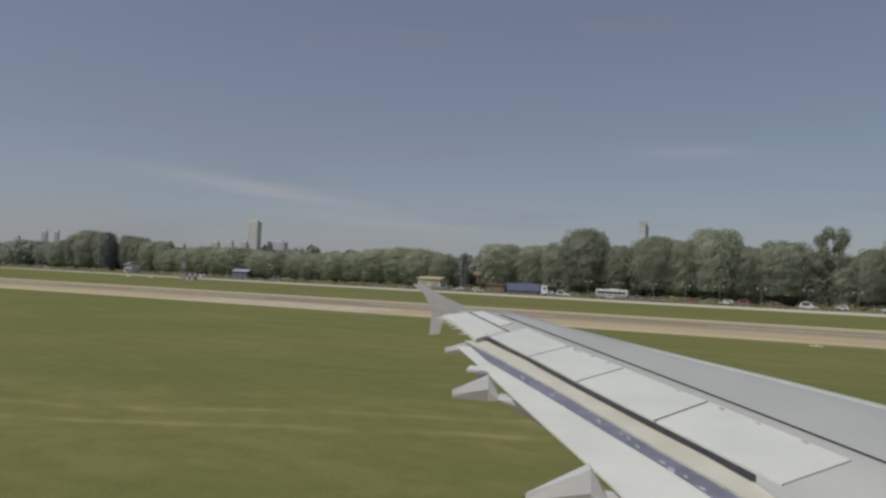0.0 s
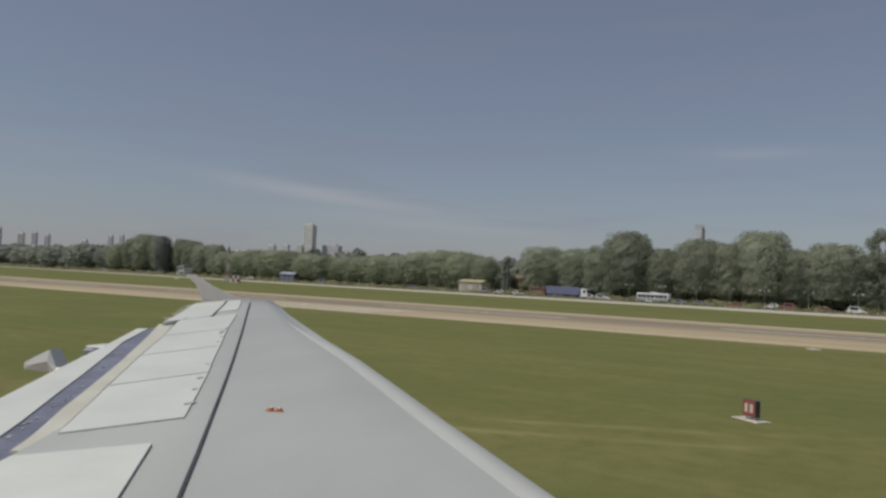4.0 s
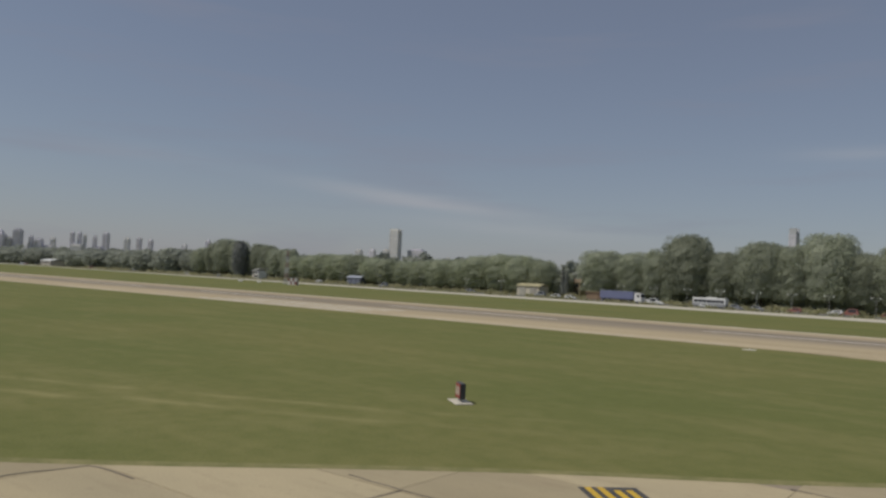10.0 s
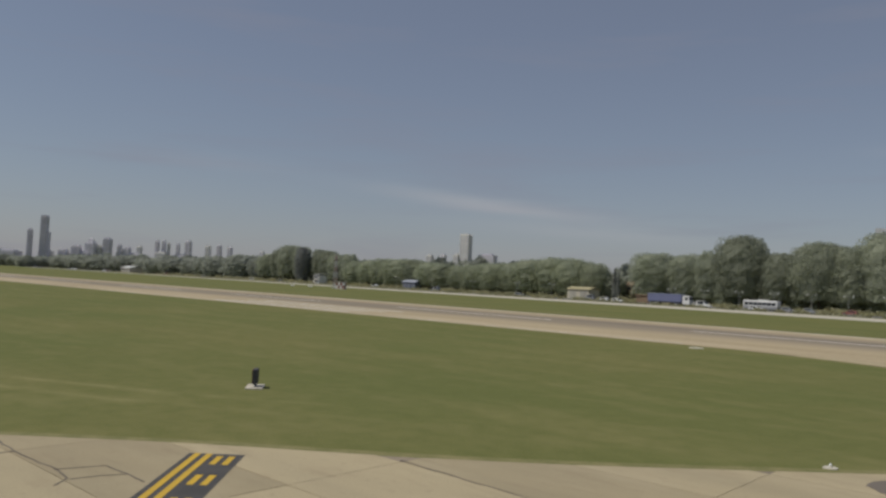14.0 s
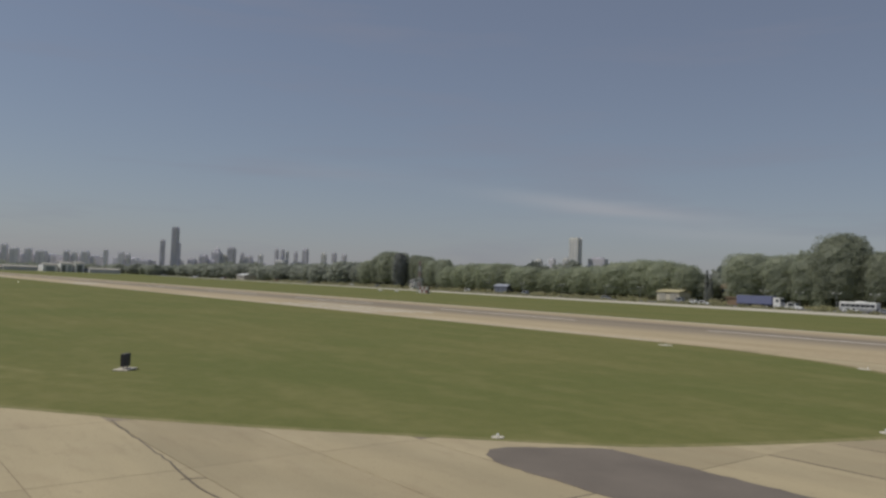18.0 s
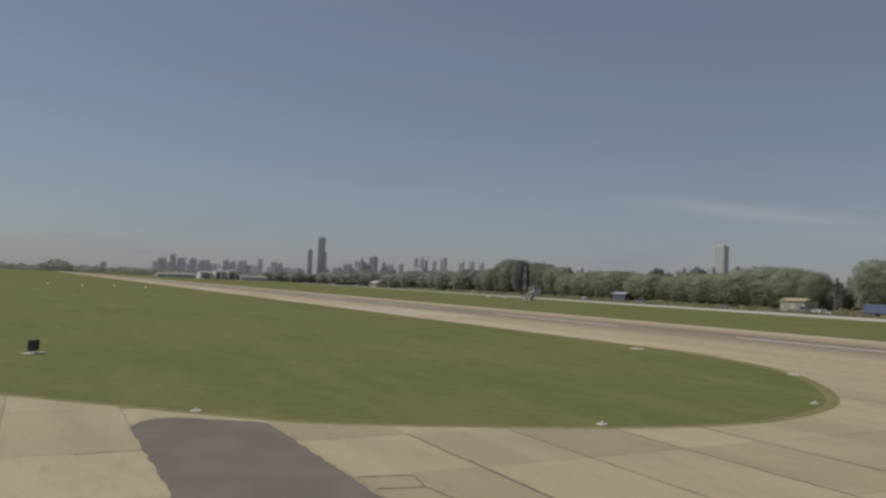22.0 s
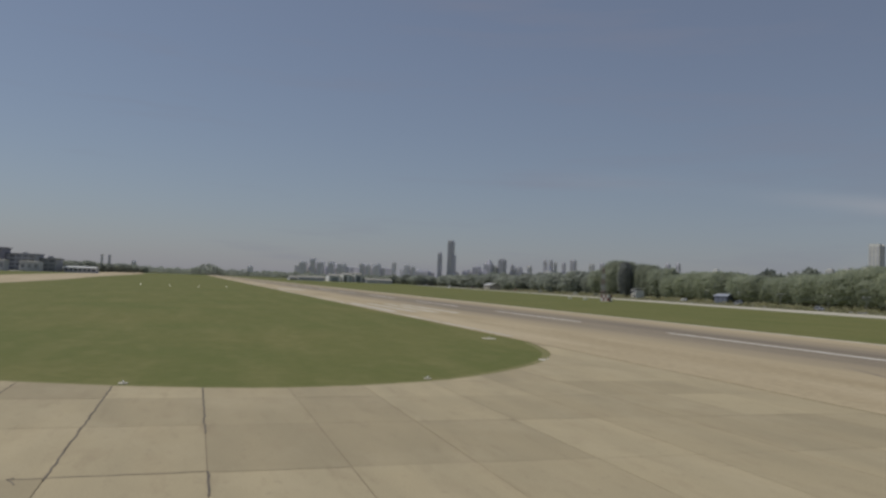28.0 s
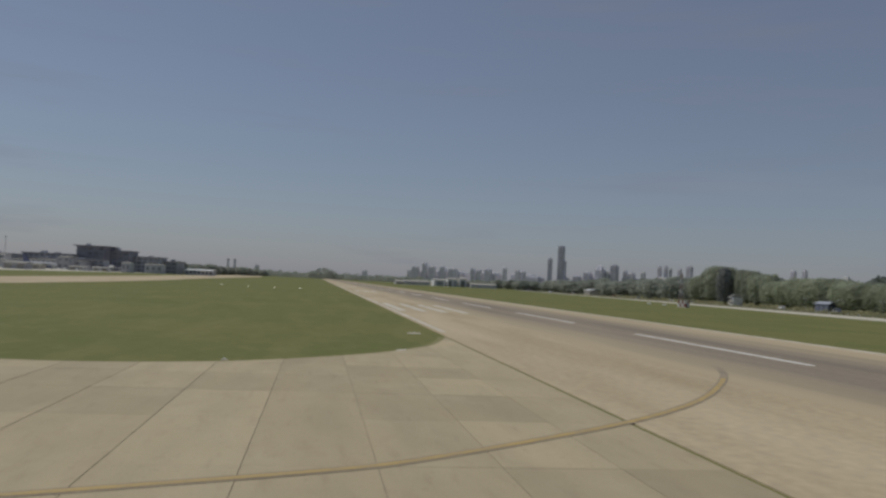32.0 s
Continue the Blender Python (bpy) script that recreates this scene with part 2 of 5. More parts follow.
def feather(m, middle, inner, outer, colour):
    """Lets a strip along x wear thin towards its long edges, in ragged streaks, into the colour beside it."""
    n, k = m.node_tree.nodes, m.node_tree.links
    p = n["Principled BSDF"]
    geo, xyz, mp, t = n.new("ShaderNodeNewGeometry"), n.new("ShaderNodeSeparateXYZ"), n.new("ShaderNodeMapping"), n.new("ShaderNodeTexNoise")
    mp.inputs["Scale"].default_value = (0.02, 0.5, 1)
    t.inputs["Scale"].default_value, t.inputs["Detail"].default_value = 1.0, 6
    k.new(geo.outputs["Position"], xyz.inputs["Vector"])
    k.new(geo.outputs["Position"], mp.inputs["Vector"])
    k.new(mp.outputs["Vector"], t.inputs["Vector"])
    sub, far, ragged = (n.new("ShaderNodeMath") for _ in range(3))
    out, x = n.new("ShaderNodeMapRange"), n.new("ShaderNodeMix")
    sub.operation, far.operation, ragged.operation = "SUBTRACT", "ABSOLUTE", "MULTIPLY_ADD"
    k.new(xyz.outputs["Y"], sub.inputs[0])
    sub.inputs[1].default_value = middle
    k.new(sub.outputs["Value"], far.inputs[0])
    k.new(t.outputs["Fac"], ragged.inputs[0])
    ragged.inputs[1].default_value = 9.0
    k.new(far.outputs["Value"], ragged.inputs[2])
    out.inputs["From Min"].default_value, out.inputs["From Max"].default_value = inner + 4.5, outer + 4.5
    k.new(ragged.outputs["Value"], out.inputs["Value"])
    x.data_type = "RGBA"
    x.inputs["B"].default_value = (*colour, 1)
    k.new(p.inputs["Base Color"].links[0].from_socket, x.inputs["A"])
    k.new(out.outputs["Result"], x.inputs["Factor"])
    k.new(x.outputs["Result"], p.inputs["Base Color"])


feather(RUBBER, 88.2, 5.0, 12.0, (0.415, 0.338, 0.215))
PALE = material("pale_service_road", (0.52, 0.48, 0.39), (0.45, 0.42, 0.34), rough=0.9, scale=12, fine=2.0, bump=0.1, stretch=(0.2, 1, 1))
WHITE_MARK = material("worn_white_marking", (0.62, 0.59, 0.51), (0.44, 0.40, 0.32), rough=0.75, scale=2.0, fine=8, bump=0.05)
YELLOW_MARK = material("worn_yellow_marking", (0.62, 0.40, 0.035), (0.52, 0.34, 0.05), rough=0.75, scale=0.8, fine=18, bump=0.05)
FADED_YELLOW = material("faded_yellow_line", (0.44, 0.315, 0.115), (0.36, 0.275, 0.14), rough=0.8, scale=0.7, fine=14, bump=0.05)
LINE_EDGE = material("dark_line_border", (0.255, 0.21, 0.15), (0.32, 0.265, 0.185), rough=0.85, scale=1.0, fine=14, bump=0.1)
BLACK_MARK = material("black_marking_ground", (0.06, 0.058, 0.056), (0.09, 0.085, 0.08), rough=0.8, scale=0.8, fine=18, bump=0.1)
ROADTAR = material("highway_asphalt", (0.12, 0.115, 0.11), (0.16, 0.15, 0.14), rough=0.9, scale=6, fine=2.0, bump=0.1)
PAD = material("pale_concrete_pad", (0.58, 0.54, 0.45), (0.46, 0.42, 0.34), rough=0.85, scale=0.5, fine=20, bump=0.1)
WHITE = material("white_paint", (0.74, 0.74, 0.72), (0.66, 0.66, 0.63), rough=0.5, scale=2.0, fine=6, bump=0.02, speck=0.15)
BLACK = material("black_metal", (0.022, 0.022, 0.026), (0.035, 0.033, 0.035), rough=0.55, scale=0.6, fine=14, bump=0.03)
YELLOW = material("yellow_paint", (0.44, 0.39, 0.24), (0.38, 0.34, 0.21), rough=0.6, scale=1.0, fine=8, bump=0.03, speck=0.2)
BLUE = material("blue_paint", (0.15, 0.165, 0.27), (0.16, 0.175, 0.275), rough=0.5, scale=2.0, fine=5, bump=0.02, speck=0.2)
ORANGE = material("orange_red_paint", (0.45, 0.17, 0.07), (0.38, 0.14, 0.06), rough=0.5, scale=0.3, fine=40, bump=0.02)
STEEL = material("galvanised_steel", (0.50, 0.50, 0.50), (0.42, 0.42, 0.42), rough=0.6, metal=0.2, scale=1.0, fine=10, bump=0.03)
TYRE = material("tyre_rubber", (0.025, 0.025, 0.025), (0.04, 0.038, 0.036), rough=0.9, scale=0.5, fine=20, bump=0.1)
GLASS = material("dark_window_glass", (0.03, 0.036, 0.045), (0.045, 0.05, 0.06), rough=0.15, scale=3.0, fine=1.0, bump=0.0, spec=0.5, speck=0.2)
LAMP_GLASS = material("frosted_lamp_glass", (0.82, 0.82, 0.80), (0.76, 0.76, 0.74), rough=0.25, scale=0.2, fine=30, bump=0.0, spec=0.5, speck=0.1)
BRICK = material("ochre_plaster", (0.30, 0.24, 0.17), (0.26, 0.21, 0.15), rough=0.85, scale=2.0, fine=5, bump=0.05)
BROWN = material("brown_sheet_metal", (0.24, 0.17, 0.11), (0.20, 0.14, 0.09), rough=0.7, scale=2.0, fine=5, bump=0.05)
ROOF = material("weathered_roof_sheet", (0.40, 0.38, 0.33), (0.30, 0.28, 0.25), rough=0.7, scale=3, fine=3, bump=0.05)
SKIN = material("grey_wing_paint", (0.382, 0.392, 0.374), (0.428, 0.438, 0.416), rough=0.5, scale=1.4, fine=30, bump=0.01, stretch=(1, 0.5, 1), spec=0.45, speck=0.12, dist=0.004)
PANEL = material("white_wing_paint", (0.69, 0.70, 0.64), (0.62, 0.63, 0.575), rough=0.35, scale=0.8, fine=18, bump=0.01, spec=0.45, speck=0.12, dist=0.004)
BEIGE = material("dusty_flap_paint", (0.60, 0.59, 0.50), (0.52, 0.50, 0.41), rough=0.45, scale=0.6, fine=12, bump=0.01, spec=0.4, speck=0.25, dist=0.004)
COVE = material("flap_cove_metal", (0.26, 0.265, 0.33), (0.18, 0.185, 0.235), rough=0.4, metal=0.2, scale=0.35, fine=9, bump=0.02, speck=0.6, dist=0.004)
# near-black for wing seams, and for the painted shade in the spoiler gap
SEAM_AND_SHADE = material("dark_seam_and_gap_shade", (0.045, 0.045, 0.055), (0.07, 0.068, 0.075), rough=0.7, scale=0.5, fine=16, bump=0.02)
FAIRING = material("fairing_paint", (0.56, 0.56, 0.55), (0.48, 0.48, 0.47), rough=0.4, scale=0.6, fine=14, bump=0.01, spec=0.4, speck=0.15, dist=0.004)
BARK = material("bark", (0.11, 0.085, 0.06), (0.16, 0.13, 0.10), rough=0.95, scale=0.6, fine=6, bump=0.4)
# leaf colours lifted and greyed to stand in for the haze veil over the trees
LEAF_DEEP = leaf_material("hazed_green_leaves", (0.148, 0.160, 0.124), (0.175, 0.186, 0.138), 1.25)
LEAF_LIGHT = leaf_material("light_green_leaves", (0.157, 0.172, 0.126), (0.183, 0.196, 0.136), 1.25)
LEAF_DARK = leaf_material("dark_conifer_leaves", (0.116, 0.122, 0.114), (0.132, 0.138, 0.127), 1.1)
# leaves of the far trees and woods, greyed in colour to imitate distance haze
FAR_LEAF = leaf_material("hazed_far_leaves", (0.158, 0.168, 0.142), (0.180, 0.190, 0.158))
# CONC_GREY and CONC_DARK: skyline haze put into the colour, lightened and tinted mauve
CONC_GREY = material("hazed_tower_concrete", (0.70, 0.68, 0.72), (0.64, 0.62, 0.66), rough=0.8, scale=12, fine=0.3, bump=0, each=0.15)
CONC_DARK = material("hazed_tower_glazing", (0.61, 0.585, 0.65), (0.55, 0.53, 0.59), rough=0.35, scale=14, fine=0.3, bump=0, each=0.15)
WHITE_BRIGHT = material("white_runway_marking", (0.78, 0.76, 0.70), (0.66, 0.63, 0.56), rough=0.7, scale=2.0, fine=6, bump=0.03)
# the farthest towers, paler still: distance haze painted into their base colour
CITY = material("hazed_city_plaster", (0.82, 0.80, 0.82), (0.77, 0.75, 0.77), rough=0.8, scale=20, fine=0.3, bump=0, each=0.12)
TOWER_GREY = material("grey_tower_cladding", (0.44, 0.45, 0.47), (0.38, 0.39, 0.41), rough=0.6, scale=12, fine=0.3, bump=0, each=0.1)
# plaster lightened in the colour to imitate haze over the far towers
CONC_WARM = material("hazed_warm_plaster", (0.70, 0.685, 0.66), (0.65, 0.635, 0.61), rough=0.8, scale=12, fine=0.3, bump=0, each=0.12)


# ---- mesh helpers ----
class Geo:
    """Collects vertices and faces of one mesh."""

    def __init__(self):
        self.v, self.f = [], []

    def add(self, verts, faces):
        o = len(self.v)
        self.v += [tuple(p) for p in verts]
        self.f += [tuple(i + o for i in q) for q in faces]
        return self

    def box(self, x0, y0, z0, x1, y1, z1, bevel=0.0):
        b = min(bevel, (x1 - x0) / 3, (y1 - y0) / 3, (z1 - z0) / 2)
        if b <= 0:
            v = [(x, y, z) for z in (z0, z1) for x, y in ((x0, y0), (x1, y0), (x1, y1), (x0, y1))]
            return self.add(v, [(3, 2, 1, 0), (4, 5, 6, 7)] + [(i, (i + 1) % 4, (i + 1) % 4 + 4, i + 4) for i in range(4)])
        rings = []
        for z, g in ((z0, b), (z0 + b, 0), (z1 - b, 0), (z1, b)):
            rings.append([(x0 + g, y0 + g, z), (x1 - g, y0 + g, z), (x1 - g, y1 - g, z), (x0 + g, y1 - g, z)])
        return self.loft(rings)

    def loft(self, rings, closed=True, caps=True):
        n = len(rings[0])
        v = [p for r in rings for p in r]
        f = []
        for i in range(len(rings) - 1):
            for j in range(n if closed else n - 1):
                a, b = i * n + j, i * n + (j + 1) % n
                f.append((a, b, b + n, a + n))
        if caps:
            f += [tuple(range(n - 1, -1, -1)), tuple(range((len(rings) - 1) * n, len(rings) * n))]
        return self.add(v, f)

    def tube(self, a, b, r0, r1=None, n=8):
        a, b = Vector(a), Vector(b)
        r1 = r0 if r1 is None else r1
        q = (b - a).to_track_quat("Z", "Y").to_matrix()
        ring = [Vector((math.cos(i * math.tau / n), math.sin(i * math.tau / n), 0)) for i in range(n)]
        return self.loft([[a + q @ (p * r0) for p in ring], [b + q @ (p * r1) for p in ring]])

    def prism(self, outline, z0, z1):
        return self.loft([[(x, y, z0) for x, y in outline], [(x, y, z1) for x, y in outline]])

    def mesh(self, name):
        m = bpy.data.meshes.new(name)
        m.from_pydata(self.v, [], self.f)
        m.update()
        return m


def part(name, geo, mat, parent=None, label=""):
    """One mesh object, under a thing or a part."""
    me = geo.mesh(name) if isinstance(geo, Geo) else geo
    if not me.materials:
        me.materials.append(mat)
    ob = new(name, me)
    if parent is not None:
        ob.parent = parent
    return tagged(ob, label) if label else ob


def thing(name, m, label, category, group="", kind=""):
    ob = new(name)
    ob.matrix_basis = m
    return tagged(ob, label, category, group, kind)


def smooth(ob):
    ob.data.polygons.foreach_set("use_smooth", [True] * len(ob.data.polygons))
    return ob


def clip(poly, x0, y0, x1, y1):
    """The part of a polygon inside an upright rectangle."""
    for axis, lim, sign in ((0, x0, 1), (0, x1, -1), (1, y0, 1), (1, y1, -1)):
        out = []
        for i, p in enumerate(poly):
            q = poly[(i + 1) % len(poly)]
            ip, iq = (p[axis] - lim) * sign >= 0, (q[axis] - lim) * sign >= 0
            if ip:
                out.append(p)
            if ip != iq:
                s = (lim - p[axis]) / (q[axis] - p[axis])
                out.append((p[0] + s * (q[0] - p[0]), p[1] + s * (q[1] - p[1])))
        poly = out
        if not poly:
            return []
    return poly


def ribbon(points, width, z0, z1):
    """A low strip that follows a line."""
    g = Geo()
    left, right = [], []
    for i, p in enumerate(points):
        a, b = Vector(points[max(i - 1, 0)]), Vector(points[min(i + 1, len(points) - 1)])
        d = (b - a).normalized()
        s = Vector((-d.y, d.x)) * width * 0.5
        left.append(Vector(p) + s)
        right.append(Vector(p) - s)
    rings = [[(r.x, r.y, z0), (r.x, r.y, z1), (l.x, l.y, z1), (l.x, l.y, z0)] for l, r in zip(left, right)]
    return g.loft(rings)


def curve(points, n=6):
    """A smooth line through points."""
    out = []
    for i in range(len(points) - 1):
        p0, p1, p2, p3 = (Vector(points[max(0, min(len(points) - 1, i + k))]) for k in (-1, 0, 1, 2))
        for j in range(n):
            t = j / n
            out.append(tuple(0.5 * (2 * p1 + (p2 - p0) * t + (2 * p0 - 5 * p1 + 4 * p2 - p3) * t * t + (3 * p1 - p0 - 3 * p2 + p3) * t ** 3)))
    return out + [tuple(points[-1])]


# ---- ground and pavements ----
ground = part("ground", Geo().add([(-4600, -4600, 0), (4600, -4600, 0), (4600, 4600, 0), (-4600, 4600, 0)], [(0, 1, 2, 3)]), TURF)
tagged(ground, "mown airfield turf, green with straw-coloured streaks", "grass", kind="structure")

EDGE = curve([(-150, -70), (-90, -38), (-60, -20.0), (-42.0, -8.6), (-30.8, -1.4), (-26.5, 1.7), (-22.9, 4.8), (-18.8, 8.8), (-15.4, 11.9), (-11.6, 14.9), (-8.3, 17.8), (-4.9, 21.3), (-1.0, 25.5), (0.3, 27.6), (1.4, 30.2), (2.5, 33.2), (3.3, 35.8), (3.9, 38.9), (4.0, 42.3), (3.0, 46.7), (1.1, 50.7), (-2.3, 54.8), (-6.1, 58.3), (-9.8, 60.7), (-12.7, 62.1), (-16.5, 63.3), (-21.0, 64.4)], 5)
TAXI = EDGE + [(110, 64.4), (84, 48), (58, 20), (30, -16), (-15, -42), (-150, -112)]
taxiway = part("taxiway", Geo().prism(TAXI, -0.05, 0.030), JOINT)
tagged(taxiway, "jointed concrete taxiway curving into the runway", "taxiway", kind="structure")
RUN_NEAR, RUN_MID, RUN_FAR = 64.6, 88.0, 105.6
runway = part("runway", Geo().box(-2700, RUN_NEAR, -0.05, 800, RUN_FAR, 0.045), RUNWAY)
tagged(runway, "tan concrete runway with worn edges", "runway", kind="structure")
part("rubbered_strip", Geo().box(-2700, 75.5, 0.0, 800, 101.5, 0.051), RUBBER, runway, "darker tyre-marked middle strip")
for i in range(-52, 16):
    x = 13.5 + 50.0 * i
    if x > -1300:
        part("centre_dash", Geo().box(x, RUN_MID - 0.3, 0.045, x + 30.0, RUN_MID + 0.3, 0.057), WHITE_BRIGHT, runway)
part("edge_line", Geo().box(-2600, RUN_FAR - 1.5, 0.03, 800, RUN_FAR - 0.6, 0.056), WHITE_MARK, runway)
part("edge_line", Geo().box(-2600, RUN_NEAR + 0.5, 0.03, -27, RUN_NEAR + 0.95, 0.056), WHITE_MARK, runway)
for k in range(4):
    part("touchdown_stripe", Geo().box(-107, 66.2 + 3.3 * k, 0.03, -74, 67.3 + 3.3 * k, 0.057), WHITE_MARK, runway)
for x0 in (-260, -420):
    for k in range(3):
        part("touchdown_stripe", Geo().box(x0, 68.0 + 3.0 * k, 0.03, x0 + 24, 69.8 + 3.0 * k, 0.057), WHITE_MARK, runway)

service = part("service_road", Geo().prism([(-900, 304), (-640, 276), (-420, 248), (-180, 211), (-40, 192), (140, 186), (900, 186), (900, 222), (140, 222), (-40, 224), (-180, 238), (-420, 265), (-640, 287), (-900, 313)], -0.05, 0.04), PALE)
tagged(service, "pale dusty perimeter road beyond the runway", "road", kind="structure")


def avenue(x):
    """The middle line of the avenue in front of the trees."""
    return 242 + 0.098 * max(0.0, -x)


AVENUE_TURN = -5.6
highway = part("highway", Geo().prism([(-1000, avenue(-1000) - 13), (0, 229), (900, 229), (900, 255), (0, 255), (-1000, avenue(-1000) + 13)], -0.05, 0.05), ROADTAR)
tagged(highway, "grey multi-lane avenue in front of the trees", "road", kind="structure")
for lane in (-6.8, 0.0, 6.8):
    for i in range(70):
        x = -500 + 11.0 * i
        part("lane_dash", ribbon([(x, avenue(x) + lane), (x + 4, avenue(x + 4) + lane)], 0.18, 0.04, 0.062), WHITE_MARK, highway)
back_taxi = part("parallel_taxiway", Geo().prism([(-1900, -84), (-1229, -36), (-800, -26), (-459, -18), (-300, -10), (-200, -8.5), (-140, -10.5), (-105, -19), (-80, -30), (-80, -42), (-200, -41), (-333, -46), (-792, -71), (-1900, -135)], -0.05, 0.04), RUNWAY)
tagged(back_taxi, "pale concrete taxiway running beside the apron", "taxiway", kind="structure")
apron = part("apron", Geo().box(-1500, -330, -0.05, -330, -118, 0.05), PALE)
tagged(apron, "pale concrete parking apron by the terminal", "apron", kind="structure")

# hold-position marking across the taxiway
hold = thing("hold_marking", pose(-14.1, 11.7, 0.030, 0, 0, -45.5), "yellow hold-position lines on a black ground", "marking", kind="structure")
part("black_ground", Geo().box(0.0, -0.68, 0.0, 30, 0.68, 0.021), BLACK_MARK, hold)
for y in (-0.46, -0.17):
    part("solid_line", Geo().box(0.02, y - 0.075, 0.015, 29.9, y + 0.075, 0.026), YELLOW_MARK, hold)
for y in (0.14, 0.43):
    for i in range(17):
        part("dash", Geo().box(0.25 + 1.75 * i, y - 0.075, 0.015, 1.05 + 1.75 * i, y + 0.075, 0.026), YELLOW_MARK, hold)
LEAD = curve([(-46, -46), (-20, -24), (4, -6), (18, 10), (26, 24), (28.6, 34), (27.8, 41), (26.2, 47.0), (25.3, 49.9), (23.8, 54.2), (22.7, 56.4), (19.8, 60.6), (16.2, 65.2), (11.8, 69.6), (6.8, 73.4), (0.9, 77.1), (-4.1, 79.3)], 6)
lead = tagged(part("lead_line", ribbon(LEAD, 0.46, 0.02, 0.057), LINE_EDGE), "faded yellow taxi line curving onto the runway", "marking", kind="structure")

part("yellow_line", ribbon(LEAD[:-8], 0.25, 0.03, 0.064), FADED_YELLOW, lead, "faded yellow paint")

# tar seals over cracks and repaired slab corners
WEST_CRACKS = [
    [(-17.4, 5.4), (-17.2, 6.8), (-17.1, 8.1)],
    [(-18.8, 8.2), (-17.1, 8.1), (-14.9, 8.2), (-14.0, 8.1), (-13.6, 7.7)],
    [(-14.9, 8.2), (-14.6, 9.2), (-13.6, 9.2), (-12.8, 9.2)],
    [(-13.9, 8.1), (-13.8, 8.7), (-13.6, 9.2)],
    [(-23.3, 0.9), (-23.4, 3.0), (-23.1, 4.5), (-22.5, 4.6), (-21.5, 4.6)],
    [(-10.9, 14.9), (-6.9, 14.7), (-4.8, 14.6), (-3.1, 14.4), (-1.8, 14.4), (-0.6, 14.4)],
    [(-3.5, 14.3), (-3.3, 14.8)],
]
PATCH_CRACKS = [
    [(6.3, 25.5), (6.6, 26.8), (7.6, 26.6), (8.7, 26.8)],
    [(7.4, 25.5), (7.6, 26.6)],
    [(2.1, 19.8), (2.1, 21.6)],
        [(8.9, 25.5), (8.9, 26.7)],
]
EAST_CRACKS = [
    [(11.4, 27.1), (11.6, 28.0), (11.5, 29.8), (11.6, 32.2)],
    [(2.5, 32.2), (10.1, 32.2), (12.5, 32.2), (14.5, 32.2)],
    [(11.6, 28.0), (12.5, 27.9), (13.1, 28.1), (14.0, 28.6), (14.2, 29.3), (14.5, 29.6)],
    [(13.1, 28.1), (13.3, 28.7), (14.0, 28.6)],
    [(14.2, 27.5), (14.0, 28.6), (14.0, 29.3), (14.0, 30.0)],
    [(13.6, 29.6), (14.0, 29.7)],
    [(14.0, 30.5), (14.1, 31.1), (14.2, 32.3)],
    [(2.1, 28.8), (7.5, 28.8), (11.9, 28.8)],
    [(17.7, 35.2), (17.2, 35.0), (17.1, 35.1)],
    [(17.2, 35.0), (17.2, 36.9), (17.1, 39.0)],
    [(3.9, 39.0), (9.5, 39.0), (12.8, 39.0)],
    [(3.5, 35.7), (12.5, 35.7), (17.4, 35.7)],
    [(17.1, 39.0), (19.1, 39.0)],
]
for c in WEST_CRACKS + PATCH_CRACKS + EAST_CRACKS:
    wide = random.choice((0.03, 0.035, 0.045, 0.055))
    pts = []
    for a, b in zip(c, c[1:]):
        n = max(2, int(math.dist(a, b) / 0.35))
        pts += [(a[0] + (b[0] - a[0]) * i / n + random.uniform(-0.035, 0.035), a[1] + (b[1] - a[1]) * i / n + random.uniform(-0.035, 0.035)) for i in range(n)]
    part("tar_seal", ribbon(pts + [c[-1]], wide, 0.02, 0.052), TAR, taxiway)

# ---- trees ----
rng = np.random.default_rng(7)


def leaf_cards(c, d, size, spread):
    """Quads for leaf clumps at places c that face roughly along d."""
    k = len(c)
    nrm = d + spread * rng.normal(size=(k, 3))
    nrm /= np.linalg.norm(nrm, axis=1)[:, None]
    side = np.cross(nrm, rng.normal(size=(k, 3)))
    side /= np.linalg.norm(side, axis=1)[:, None]
    up = np.cross(nrm, side)
    s = size * (0.55 + 0.8 * rng.random((k, 1)))
    q = np.stack([c - side * s - up * s * 0.35, c + side * s * 0.2 - up * s * 0.7, c + side * s + up * s * 0.2, c - side * s * 0.1 + up * s * 0.75], 1)
    return q.reshape(-1, 3).tolist(), np.arange(k * 4).reshape(-1, 4).tolist()


